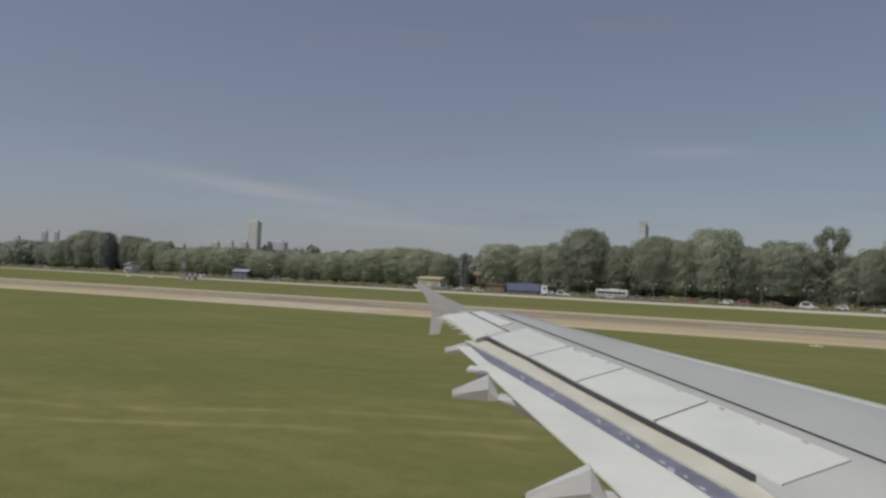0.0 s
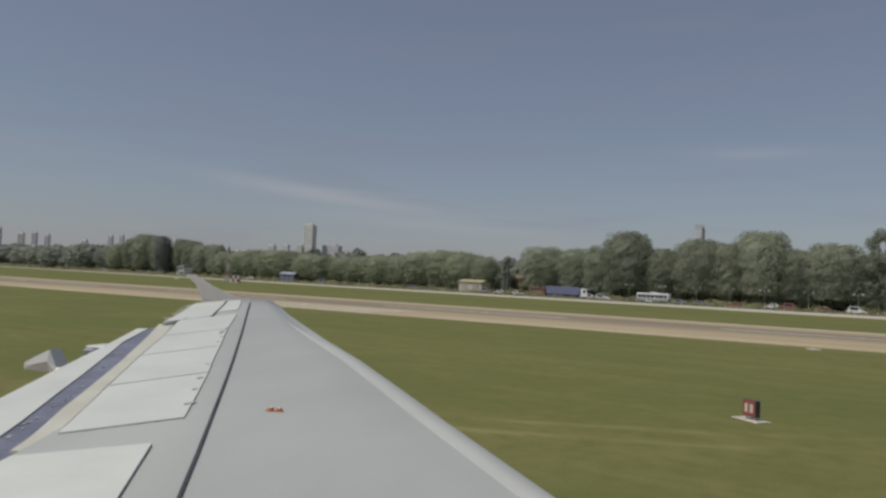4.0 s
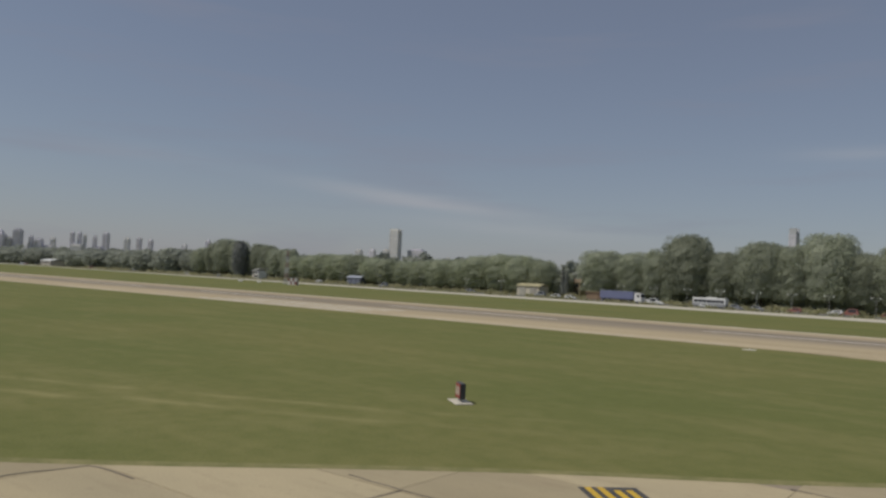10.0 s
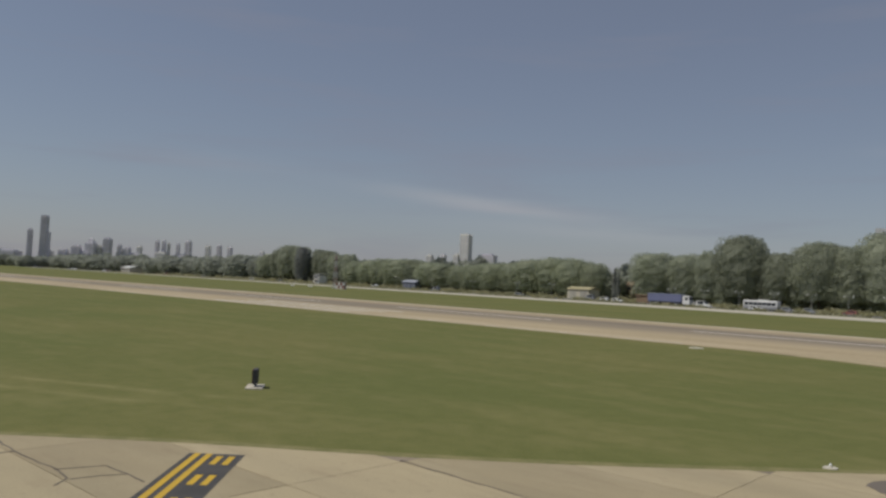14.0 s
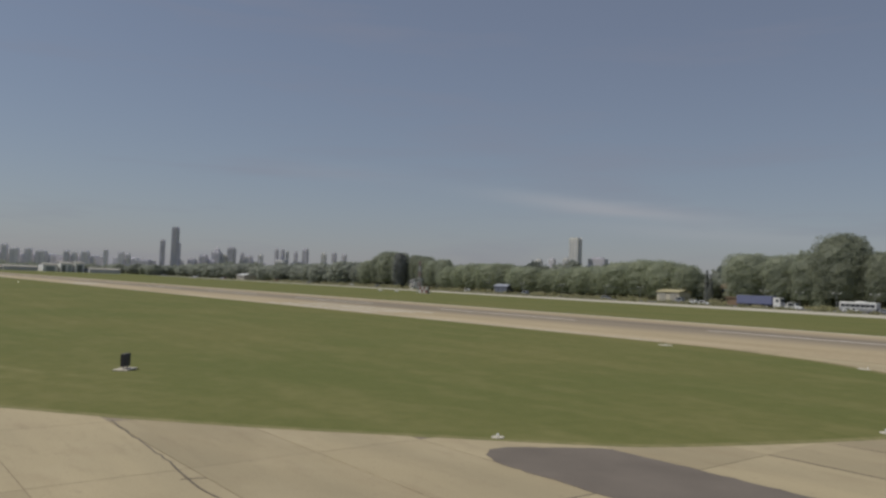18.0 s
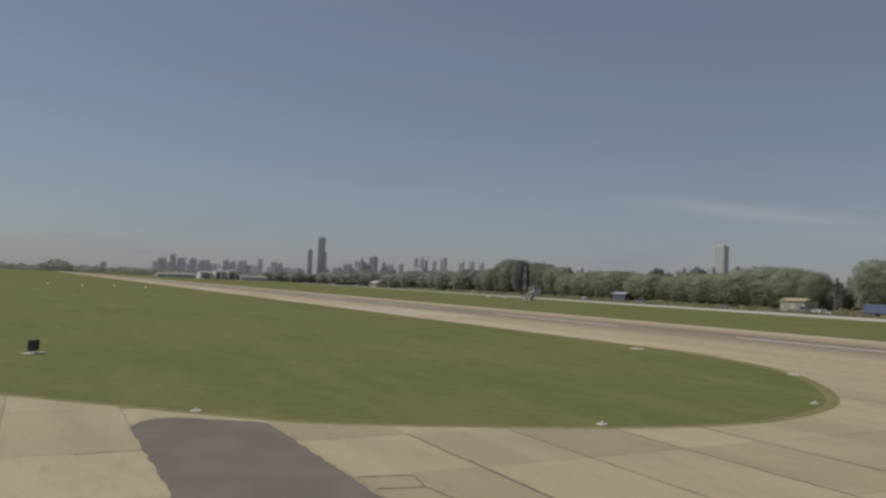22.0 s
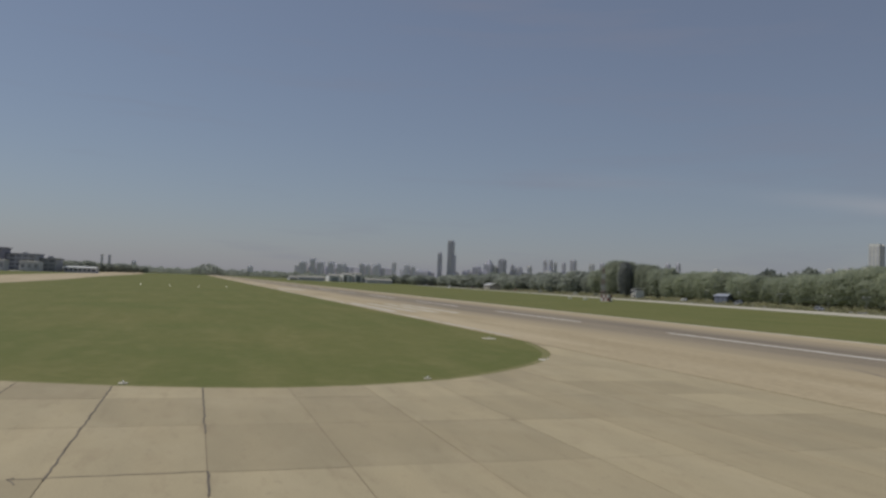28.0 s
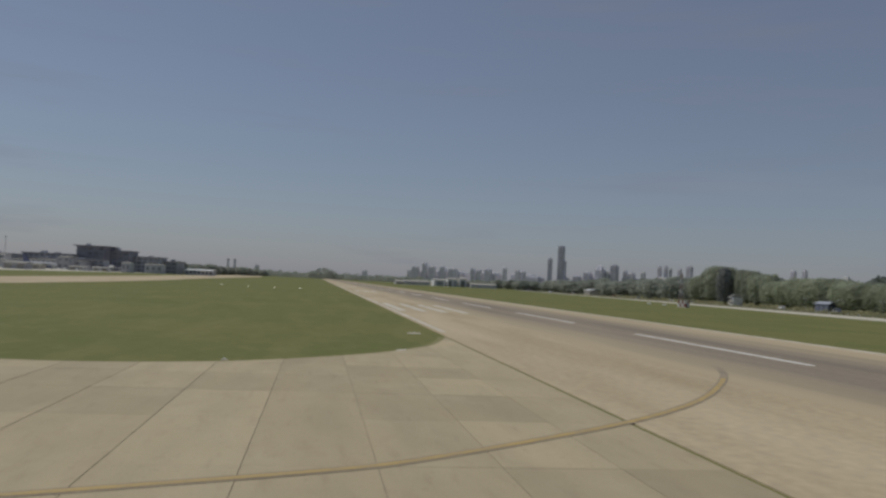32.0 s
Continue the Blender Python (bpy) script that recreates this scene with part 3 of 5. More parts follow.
def crown_mesh(name, mat, height, width, base, lumps, leaves, size, full=2.2, cone=0.0):
    """A domed crown of overlapping leafy boughs of many sizes round a dim heart, flat and open below."""
    tall, mid = height - base, 0.50

    def reach(u):
        v = np.clip((u - mid) / (1 - mid), 0, 1)
        low = np.clip((mid - u) / mid, 0, 1)
        return width * 0.5 * np.where(u > mid, np.maximum(0.0, 1 - v ** full) ** (1 / full), 1 - 0.28 * low ** 1.3) * (1 - cone * u)

    u = np.clip((np.arange(lumps) + rng.random(lumps)) / lumps, 0, 0.97) ** 0.9
    a = np.arange(lumps) * 2.4 + rng.normal(size=lumps) * 0.6
    q = width * (0.085 + 0.12 * rng.random(lumps) ** 1.6) * (1 - 0.6 * cone * u)
    d = np.maximum(0.0, reach(u) - q * (0.45 + 0.5 * rng.random(lumps)))
    centres = np.stack([d * np.cos(a), d * np.sin(a), np.minimum(base + tall * u, height - q * (0.75 + 0.3 * rng.random(lumps)))], 1)
    pick = rng.choice(lumps, leaves, p=q ** 2 / (q ** 2).sum())
    out = rng.normal(size=(leaves, 3))
    out[:, 2] = np.abs(out[:, 2]) * 1.2 - 0.35
    out /= np.linalg.norm(out, axis=1)[:, None]
    c = centres[pick] + out * (q[pick] * (0.80 + 0.32 * rng.random(leaves)))[:, None] * (1.0, 1.0, 0.85)
    # a quarter of the clumps knit the boughs together
    fill = leaves // 4
    k, t = rng.random(fill) ** 0.8, rng.random(fill) * math.tau
    r = reach(k) * (0.84 + 0.16 * rng.random(fill))
    c[:fill] = np.stack([r * np.cos(t), r * np.sin(t), base + tall * k * 0.97], 1)
    out[:fill] = np.stack([np.cos(t), np.sin(t), (k - 0.2) * 1.6], 1)
    c[:, 2] = np.maximum(c[:, 2], base * 0.75)
    verts, faces = leaf_cards(c, out / np.linalg.norm(out, axis=1)[:, None], size, 0.75)
    o, rings, spokes = len(verts), 10, 18
    for i in range(rings):
        h = np.full(spokes, 0.04 + 0.88 * i / (rings - 1))
        t, r = np.arange(spokes) / spokes * math.tau, reach(h) * (0.72 + 0.16 * rng.random(spokes))
        verts += np.stack([r * np.cos(t), r * np.sin(t), base + tall * h + rng.normal(size=spokes) * 0.3], 1).tolist()
    for i in range(rings - 1):
        for j in range(spokes):
            faces.append((o + i * spokes + j, o + i * spokes + (j + 1) % spokes, o + (i + 1) * spokes + (j + 1) % spokes, o + (i + 1) * spokes + j))
    faces += [tuple(o + spokes - 1 - j for j in range(spokes)), tuple(o + (rings - 1) * spokes + j for j in range(spokes))]
    m = bpy.data.meshes.new(name)
    m.from_pydata(verts, [], faces)
    m.materials.append(mat)
    return m


def open_crown_mesh(name, mat, height, width, base, lumps, leaves, size):
    """A ragged crown of separate leafy tufts with sky between them."""
    u = 0.12 + 0.86 * (np.arange(lumps) + rng.random(lumps)) / lumps
    a = np.arange(lumps) * 2.4 + rng.normal(size=lumps) * 0.5
    r = width * 0.5 * np.sqrt(np.clip(1 - ((u - 0.45) / 0.62) ** 2, 0.05, 1)) * (0.35 + 0.5 * rng.random(lumps))
    centres = np.stack([r * np.cos(a), r * np.sin(a), base + (height - base) * u], 1)
    radii = width * (0.12 + 0.08 * rng.random(lumps))
    centres[:, 2] = np.minimum(centres[:, 2], height - radii * 0.8)
    pick = rng.choice(lumps, leaves, p=radii ** 2 / (radii ** 2).sum())
    d = rng.normal(size=(leaves, 3))
    d /= np.linalg.norm(d, axis=1)[:, None]
    c = centres[pick] + d * (radii[pick] * (0.45 + 0.6 * rng.random(leaves)))[:, None]
    verts, faces = leaf_cards(c, d, size, 0.4)
    m = bpy.data.meshes.new(name)
    m.from_pydata(verts, [], faces)
    m.materials.append(mat)
    return m


def trunk_mesh(name, height, r, limbs, spread):
    g = Geo()
    lean = rng.normal(size=2) * 0.25
    pts = [(lean[0] * k * k * 0.3, lean[1] * k * k * 0.3, height * k / 4) for k in range(5)]
    for i in range(4):
        g.tube(pts[i], pts[i + 1], r * (1 - 0.2 * i) * (1.25 if i == 0 else 1), r * (1 - 0.2 * (i + 1)), 7)
    for i in range(limbs):
        a, z = rng.random() * math.tau, height * (0.35 + 0.5 * rng.random())
        g.tube((0, 0, z), (spread * math.cos(a), spread * math.sin(a), z + height * (0.15 + 0.25 * rng.random())), r * 0.4, r * 0.1, 5)
    m = g.mesh(name)
    m.materials.append(BARK)
    return m


TREES = {}


def tree_kind(key, leaf, height, width, base, lumps, leaves, size, label, count, top=0.6, cone=0.0, ragged=False):
    """The first of each kind of tree, kept as models for the copies."""
    for i in range(count):
        crown = open_crown_mesh("crown", leaf, height, width, base, lumps, leaves, size) if ragged else crown_mesh("crown", leaf, height, width, base, lumps, leaves, size, top, cone)
        TREES.setdefault(key, []).append((crown, trunk_mesh("trunk", height * 0.8, 0.016 * height, 6, width * 0.25), height, label))


tree_kind("tall", LEAF_DEEP, 25, 21, 3.2, 60, 15000, 0.25, "tall broad-crowned park tree with dull green leaves", 5, 2.3)
tree_kind("gum", LEAF_DEEP, 27, 14, 5, 22, 6000, 0.32, "tall slim tree with a ragged open crown", 2, ragged=True)
tree_kind("round", LEAF_LIGHT, 16, 21, 1.6, 60, 11000, 0.23, "rounded leafy tree with light green crown", 4, 2.1)
tree_kind("dark", LEAF_DARK, 22, 9.5, 0.8, 34, 5000, 0.27, "dense dark evergreen tree", 1, 2.4)
tree_kind("cypress", LEAF_DARK, 13, 3.4, 0.6, 14, 1500, 0.25, "slim dark cypress among broader trees", 1, 2.0, 0.7)
tree_kind("back", LEAF_DEEP, 22, 20, 0.4, 40, 4000, 0.36, "park tree half hidden behind taller ones", 3, 2.2)
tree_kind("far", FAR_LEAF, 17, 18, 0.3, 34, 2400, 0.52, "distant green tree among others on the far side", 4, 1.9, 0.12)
made = {}


def tree(key, x, y, h, wide=1.0, group="trees behind the avenue"):
    i = int(rng.integers(len(TREES[key])))
    crown, stem, h0, label = TREES[key][i]
    s = h / h0
    m = Matrix.LocRotScale((x, y, 0), Euler((0, 0, rng.random() * math.tau)), (s * wide, s * wide, s))
    if (key, i) in made:
        first = made[key, i]
        return copy_thing(first, m @ Matrix.Diagonal((1 / first.scale.x, 1 / first.scale.y, 1 / first.scale.z, 1)))
    ob = thing("tree", Matrix.Identity(4), label, "tree", group)
    part("trunk", stem, BARK, ob)
    part("crown", crown, LEAF_DEEP, ob)
    made[key, i] = ob
    ob.matrix_basis = m
    ob.scale = (1, 1, 1)
    ob.matrix_basis = m
    return ob


SIZES = {"tall": 21 / 25, "gum": 14 / 27, "round": 21 / 16, "dark": 9.5 / 22, "cypress": 3.4 / 13, "back": 20 / 22, "far": 18 / 17}


def belt(x):
    """Where the belt of trees stands at x: it draws away from the runway to the west."""
    return 284.7 + 0.105 * (-x - 99.6)


def row(key, places, behind=0.0, jitter=1.0):
    """Trees of one kind, each given by x, height and crown width."""
    for x, h, w in places:
        tree(key, x, belt(x) + behind + rng.uniform(-jitter, jitter), h, w / (SIZES[key] * h))


row("tall", [(32, 25, 22.2), (16, 24, 21.2), (1, 23.6, 15.8), (-7, 20.5, 13.7), (-34, 22.7, 22.2), (-46, 20.5, 15.8), (-57, 27, 22.2), (-68, 22.6, 15.8), (-79, 24.2, 22.2), (-93, 20.5, 15.8), (-106.5, 26.8, 21.2), (-120, 18.8, 14.8), (-131, 19.4, 14.8), (-144, 20.3, 21.2)])
row("gum", [(-19, 27.6, 14.5), (-121, 21.2, 9)], 1.0, 0.5)
row("back", [(44 - 12.5 * i, 19.0 + 2.0 * rng.random(), 20) for i in range(16)], 14, 4)
row("back", [(48 - 9 * i, 14 + 3.5 * rng.random(), 15) for i in range(22)], 4, 2)
row("round", [(-174, 15.6, 16.6), (-185, 17.4, 22.6), (-197, 18.2, 23.8), (-210, 17.0, 23.8), (-222, 15.4, 19.0), (-233, 15.0, 21.4), (-246, 14.2, 21.4), (-259, 13.6, 20.1), (-272, 14.2, 21.4), (-284, 15.0, 19.0), (-297, 16.4, 21.4), (-310, 16.6, 23.8), (-324, 16.6, 21.4), (-338, 15.8, 21.4), (-352, 14.8, 19.0)])
row("back", [(-168 - 12.0 * i, 11.0 + 2.2 * rng.random(), 17) for i in range(16)], 6, 2)
row("cypress", [(-162.5, 13.8, 3.4), (-160.5, 11.8, 3.0), (-258, 12.4, 3.6)], -1, 0.5)
row("dark", [(-405.5, 23.4, 11.5)], -8, 0)
row("tall", [(-363, 19.2, 13.8), (-375, 19.0, 15.8), (-387, 21.6, 14.8), (-396, 22.4, 13.8), (-420, 24.2, 15.8), (-434, 25.2, 20.7), (-449, 22.4, 16.7), (-466, 19.2, 18.7)], 1)
row("far", [(-485, 17.4, 23.5), (-513, 18.6, 29.1), (-540, 17.2, 26.9), (-570, 16.6, 29.1), (-600, 15.6, 29.1), (-630, 15.2, 31.4), (-660, 15.0, 33.6), (-695, 15.0, 33.6), (-726, 18.2, 17.9), (-770, 15, 40.3), (-830, 15, 42.6), (-890, 15.6, 47.0), (-950, 16, 47.0)], 1, 6)
for i in range(26):
    x = -395 - 13 * i + rng.uniform(-4, 4)
    tree("far", x, belt(x) + 24 + rng.uniform(-5, 8), 15 + 4.0 * rng.random(), 1.25, "trees behind the avenue")
for i in range(40):
    x = -520 - 19 * i + rng.uniform(-6, 6)
    tree("far", x, belt(x) + 40 + rng.uniform(-14, 22), 14 + 4.5 * rng.random(), 1.3, "trees behind the avenue")
for i in range(24):
    x = -960 - 26 * i + rng.uniform(-8, 8)
    tree("far", x, belt(x) - 30 + rng.uniform(-16, 16), 11 + 4.5 * rng.random(), 1.8, "trees behind the avenue")
for i in range(34):
    tree("far", -900 - 30 * i + rng.uniform(-9, 9), -150 - 3.0 * i + rng.uniform(-30, 10) + 5.2 * i, 11 + 6 * rng.random(), 2.0, "trees behind the terminal")


def woods(name, rows, label):
    """Far woods that nobody could count: clumps of leaves over rolling lumps."""
    v, f = [], []
    for x, y, h, w in rows:
        for _ in range(220):
            a, u = rng.random() * math.tau, rng.random()
            r = w * math.sqrt(rng.random()) * math.sqrt(max(0.05, 1 - u * u))
            c = np.array([x + r * math.cos(a), y + r * math.sin(a), h * u])
            q = rng.normal(size=(2, 3))
            q /= np.linalg.norm(q, axis=1)[:, None]
            s = 1.5 + 1.4 * rng.random()
            o = len(v)
            v += [tuple(c - q[0] * s), tuple(c + q[1] * s * 0.7), tuple(c + q[0] * s), tuple(c - q[1] * s * 0.7)]
            f.append((o, o + 1, o + 2, o + 3))
    g = Geo()
    g.v, g.f = v, f
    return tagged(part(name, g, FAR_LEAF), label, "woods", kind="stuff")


woods("far_woods", [(-1250 - 26 * i + rng.uniform(-10, 10), 560 + 7 * i + rng.uniform(-30, 30), 20 + 9 * rng.random(), 22) for i in range(46)], "hazy green woods below the skyline")
woods("far_woods", [(-430 - 24 * i + rng.uniform(-10, 10), 470 + 9 * i + rng.uniform(-30, 30), 13 + 0.7 * min(i, 13) + 8 * rng.random(), 21) for i in range(44)], "hazy green woods below the skyline")
woods("far_woods", [(-2300 + rng.uniform(-60, 60), -420 + 11 * i, 13 + 8 * rng.random(), 24) for i in range(100)], "low hazy woods at the end of the airfield")
woods("far_woods", [(70 - 15 * i + rng.uniform(-5, 5), belt(70 - 15 * i) + 34 + rng.uniform(-6, 8), 15 + 4 * rng.random(), 13) for i in range(38)], "dense green undergrowth and woods behind the tall trees")
woods("far_woods", [(-60 + 22 * i + rng.uniform(-6, 6), 330 + rng.uniform(-8, 20), 17 + 6 * rng.random(), 16) for i in range(12)], "dense green woods behind the tall trees")

woods("far_woods", [(-2290 + rng.uniform(-20, 20), 42 + 9 * i, 33 - 1.1 * (i - 3.5) ** 2, 20) for i in range(8)], "hazy round-topped clump of woods at the end of the airfield")


def scrub(rows, label):
    """Low weeds and shrubs along the road, too many to count."""
    v, f = [], []
    for x, y, h, w in rows:
        n = int(10 + 14 * w)
        a, u, q = rng.random(n) * math.tau, rng.random(n), np.sqrt(rng.random(n)) * w
        for k in range(n):
            c = np.array([x + q[k] * math.cos(a[k]), y + 0.6 * q[k] * math.sin(a[k]), h * u[k] * (1.05 - 0.5 * (q[k] / w) ** 2)])
            d = rng.normal(size=(2, 3))
            d /= np.linalg.norm(d, axis=1)[:, None]
            s = 0.22 + 0.3 * rng.random()
            o = len(v)
            v += [tuple(c - d[0] * s), tuple(c + d[1] * s * 0.7), tuple(c + d[0] * s), tuple(c - d[1] * s * 0.7)]
            f.append((o, o + 1, o + 2, o + 3))
    g = Geo()
    g.v, g.f = v, f
    return tagged(part("roadside_scrub", g, SCRUB), label, "shrubs", kind="stuff")


SCRUB = leaf_material("dry_roadside_weeds", (0.165, 0.165, 0.100), (0.215, 0.200, 0.125))
scrub([(x, avenue(x) - 15.5 + rng.uniform(-1.6, 1.6), 0.5 + 0.7 * rng.random(), 0.8 + 1.6 * rng.random()) for x in (-640 + 700 * rng.random() for _ in range(520))], "dry weeds between the perimeter road and the avenue")
scrub([(x, belt(x) - 12 + rng.uniform(-5, 8), 0.7 + 1.6 * rng.random(), 1.0 + 2.4 * rng.random()) for x in (-640 + 720 * rng.random() for _ in range(520))], "low dusty shrubs under the trees beside the avenue")

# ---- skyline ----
# window strips painted nearly as pale as the walls, as haze would leave them
HAZED_GLASS = material("hazed_strip_glazing", (0.52, 0.52, 0.55), (0.48, 0.48, 0.51), rough=0.4, scale=10, fine=0.3, bump=0, each=0.1)


def tower(x, y, broad, high, mat, top=True, columns=4, label="hazy grey apartment tower on the skyline", crown=0.0, turn=-26.0, slab=1.0):
    """A far tower set cornerwise to the airfield: wall, roof house, recessed window columns on the two seen sides."""
    wide = broad / (math.cos(radians(turn)) + slab * abs(math.sin(radians(turn))))
    deep = wide * slab
    ob = thing("apartment_tower", pose(x, y, 0, 0, 0, math.degrees(math.atan2(-y, -x)) + turn), label, "tower", "towers of the skyline")
    h = high - (3.5 if top else 0)
    part("wall", Geo().box(-deep / 2, -wide / 2, 0, deep / 2, wide / 2, h, 0.3), mat, ob)
    if top:
        part("roof", Geo().box(-deep * 0.3, -wide * 0.32, h - 0.2, deep * 0.3, wide * 0.32, high), mat, ob)
    if crown:
        for x0 in (-deep / 2 + 0.4, deep / 2 - 1.4):
            part("roof_frame", Geo().box(x0, -wide / 2 + 0.4, h - 0.2, x0 + 1.0, wide / 2 - 0.4, h + crown), mat, ob)
    # strip colour close to the wall's, so the haze stays in the paint
    glass = CONC_GREY if mat is CITY else HAZED_GLASS if mat in (CONC_WARM, CONC_DARK) else CONC_DARK
    for i in range(columns):
        y0 = -wide / 2 + wide * (i + 0.22) / columns
        part("window_column", Geo().box(deep / 2 - 0.1, y0, 4, deep / 2 + 0.25, y0 + wide * 0.52 / columns, h - 2.5), glass, ob)
    n = max(2, columns - 1)
    for i in range(n):
        x0 = -deep / 2 + deep * (i + 0.22) / n
        part("window_column", Geo().box(x0, wide / 2 - 0.1, 4, x0 + deep * 0.5 / n, wide / 2 + 0.25, h - 2.5), glass, ob)
    for k in range(int(h // 12)):
        part("floor_band", Geo().box(-deep / 2 - 0.35, -wide / 2 - 0.35, 9 + 12 * k, deep / 2 + 0.35, wide / 2 + 0.35, 10.2 + 12 * k), mat, ob)
    return ob


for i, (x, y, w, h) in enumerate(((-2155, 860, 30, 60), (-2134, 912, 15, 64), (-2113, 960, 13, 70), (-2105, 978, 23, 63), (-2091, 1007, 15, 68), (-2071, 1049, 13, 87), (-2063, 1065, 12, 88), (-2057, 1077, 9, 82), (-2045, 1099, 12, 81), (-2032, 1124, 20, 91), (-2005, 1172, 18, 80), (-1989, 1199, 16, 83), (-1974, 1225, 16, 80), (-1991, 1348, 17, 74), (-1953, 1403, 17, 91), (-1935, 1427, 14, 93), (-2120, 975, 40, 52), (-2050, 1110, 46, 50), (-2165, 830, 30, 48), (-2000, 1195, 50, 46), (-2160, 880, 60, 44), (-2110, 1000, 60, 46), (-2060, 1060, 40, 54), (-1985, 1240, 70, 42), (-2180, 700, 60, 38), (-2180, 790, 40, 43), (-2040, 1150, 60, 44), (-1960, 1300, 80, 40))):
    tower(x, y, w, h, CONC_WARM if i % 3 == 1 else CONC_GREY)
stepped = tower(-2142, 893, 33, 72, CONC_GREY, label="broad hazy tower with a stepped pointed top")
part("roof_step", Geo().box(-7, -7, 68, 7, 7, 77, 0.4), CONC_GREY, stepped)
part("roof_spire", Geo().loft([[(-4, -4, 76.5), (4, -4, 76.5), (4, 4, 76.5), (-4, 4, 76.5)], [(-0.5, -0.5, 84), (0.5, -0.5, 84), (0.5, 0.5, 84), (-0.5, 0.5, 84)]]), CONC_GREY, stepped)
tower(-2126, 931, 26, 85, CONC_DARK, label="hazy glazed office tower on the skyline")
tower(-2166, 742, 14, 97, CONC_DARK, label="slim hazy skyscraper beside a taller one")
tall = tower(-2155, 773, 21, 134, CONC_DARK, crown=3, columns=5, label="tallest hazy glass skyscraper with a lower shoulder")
part("shoulder", Geo().box(-6, 6, 0, 6, 15, 89, 0.5), CONC_DARK, tall)
for i, (x, y, w, h) in enumerate(((-1343, 1417, 21, 73), (-1318, 1440, 19, 76), (-1292, 1463, 19, 78), (-1168, 1563, 19, 63), (-1505, 1232, 19, 64), (-1399, 1354, 21, 55), (-1386, 1368, 17, 55), (-1250, 1500, 20, 60))):
    tower(x, y, w, h, CONC_GREY if i % 2 else CONC_WARM)
tower(-1275, 1478, 32, 130, CONC_WARM, columns=3, crown=3, label="tall pale tower with dark vertical window strips")
tower(-1231, 1514, 50, 81, CONC_DARK, columns=6, slab=0.5, label="broad dark apartment block beside the tall tower")
tower(-269, 1214, 15, 105, TOWER_GREY, crown=7, columns=4, label="grey tower with open steel frame on its roof")
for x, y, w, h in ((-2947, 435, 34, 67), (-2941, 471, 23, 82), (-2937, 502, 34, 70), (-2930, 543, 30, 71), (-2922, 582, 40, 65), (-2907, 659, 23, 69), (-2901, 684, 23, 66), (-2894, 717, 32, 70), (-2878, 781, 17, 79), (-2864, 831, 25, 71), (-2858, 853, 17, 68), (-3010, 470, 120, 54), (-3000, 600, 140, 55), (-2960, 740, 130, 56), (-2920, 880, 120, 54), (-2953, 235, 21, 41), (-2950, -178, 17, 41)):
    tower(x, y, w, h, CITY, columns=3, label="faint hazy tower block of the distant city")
for x, y in ((-2954, -287), (-2956, -262)):
    ob = thing("chimney", pose(x, y, 0), "slim hazy power station chimney", "chimney", "chimneys")
    part("shaft", Geo().tube((0, 0, 0), (0, 0, 57), 6, 4.5, 12), CONC_GREY, ob)
    part("rim", Geo().tube((0, 0, 54), (0, 0, 57.5), 5.3, 5.3, 12), CONC_DARK, ob)


# ---- buildings round the field ----
def hall(name, x, y, turn, wide, deep, high, mat, roof, label, doors=0, door_mat=GLASS, ridge=1.2, category="building", windows=0, floors=1, pane=None):
    """A low building with a shallow pitched roof, doors and windows on its front (towards -y before the turn)."""
    ob = thing(name, pose(x, y, 0, 0, 0, turn), label, category)
    part("wall", Geo().box(-wide / 2, -deep / 2, 0, wide / 2, deep / 2, high), mat, ob)
    e = 0.5
    part("roof", Geo().loft([[(s * (wide / 2 + e), -deep / 2 - e, high - 0.05), (s * (wide / 2 + e), 0, high + ridge), (s * (wide / 2 + e), deep / 2 + e, high - 0.05), (s * (wide / 2 + e), deep / 2 + e, high - 0.3), (s * (wide / 2 + e), 0, high + ridge - 0.3), (s * (wide / 2 + e), -deep / 2 - e, high - 0.3)] for s in (-1, 1)]), roof, ob)
    for i in range(doors):
        x0 = -wide / 2 + wide * (i + 0.2) / doors
        part("door", Geo().box(x0, -deep / 2 - 0.15, 0, x0 + wide * 0.6 / doors, -deep / 2 + 0.1, high * 0.78), door_mat, ob)
    for k in range(floors):
        for i in range(windows):
            x0 = -wide / 2 + wide * (i + 0.25) / windows
            z0 = high * (k + 0.35) / floors
            w = part("window", Geo().box(x0, -deep / 2 - 0.06, z0, x0 + wide * 0.5 / windows, -deep / 2 + 0.1, z0 + high * 0.4 / floors), pane or GLASS, ob)
            part("sill", Geo().box(x0 - 0.1, -deep / 2 - 0.2, z0 - 0.15, x0 + wide * 0.5 / windows + 0.1, -deep / 2, z0), mat, w)
    return ob


villa = thing("house", pose(-368.5, 295, 0, 0, 0, -6), "white two-storey house with a tilted overhanging roof", "house")
part("wall", Geo().box(-3.2, -3.4, 0, 3.6, 3.4, 5.6), WHITE, villa)
part("porch", Geo().box(-5.6, -3.0, 0, -3.15, 3.0, 2.4), PAD, villa, "low pale lean-to")
part("roof", Geo().loft([[(-4.1, -4.4, 5.0), (4.5, -4.4, 6.8), (4.5, -4.4, 7.15), (-4.1, -4.4, 5.35)], [(-4.1, 4.0, 5.0), (4.5, 4.0, 6.8), (4.5, 4.0, 7.15), (-4.1, 4.0, 5.35)]]), WHITE, villa, "white tilted roof slab")
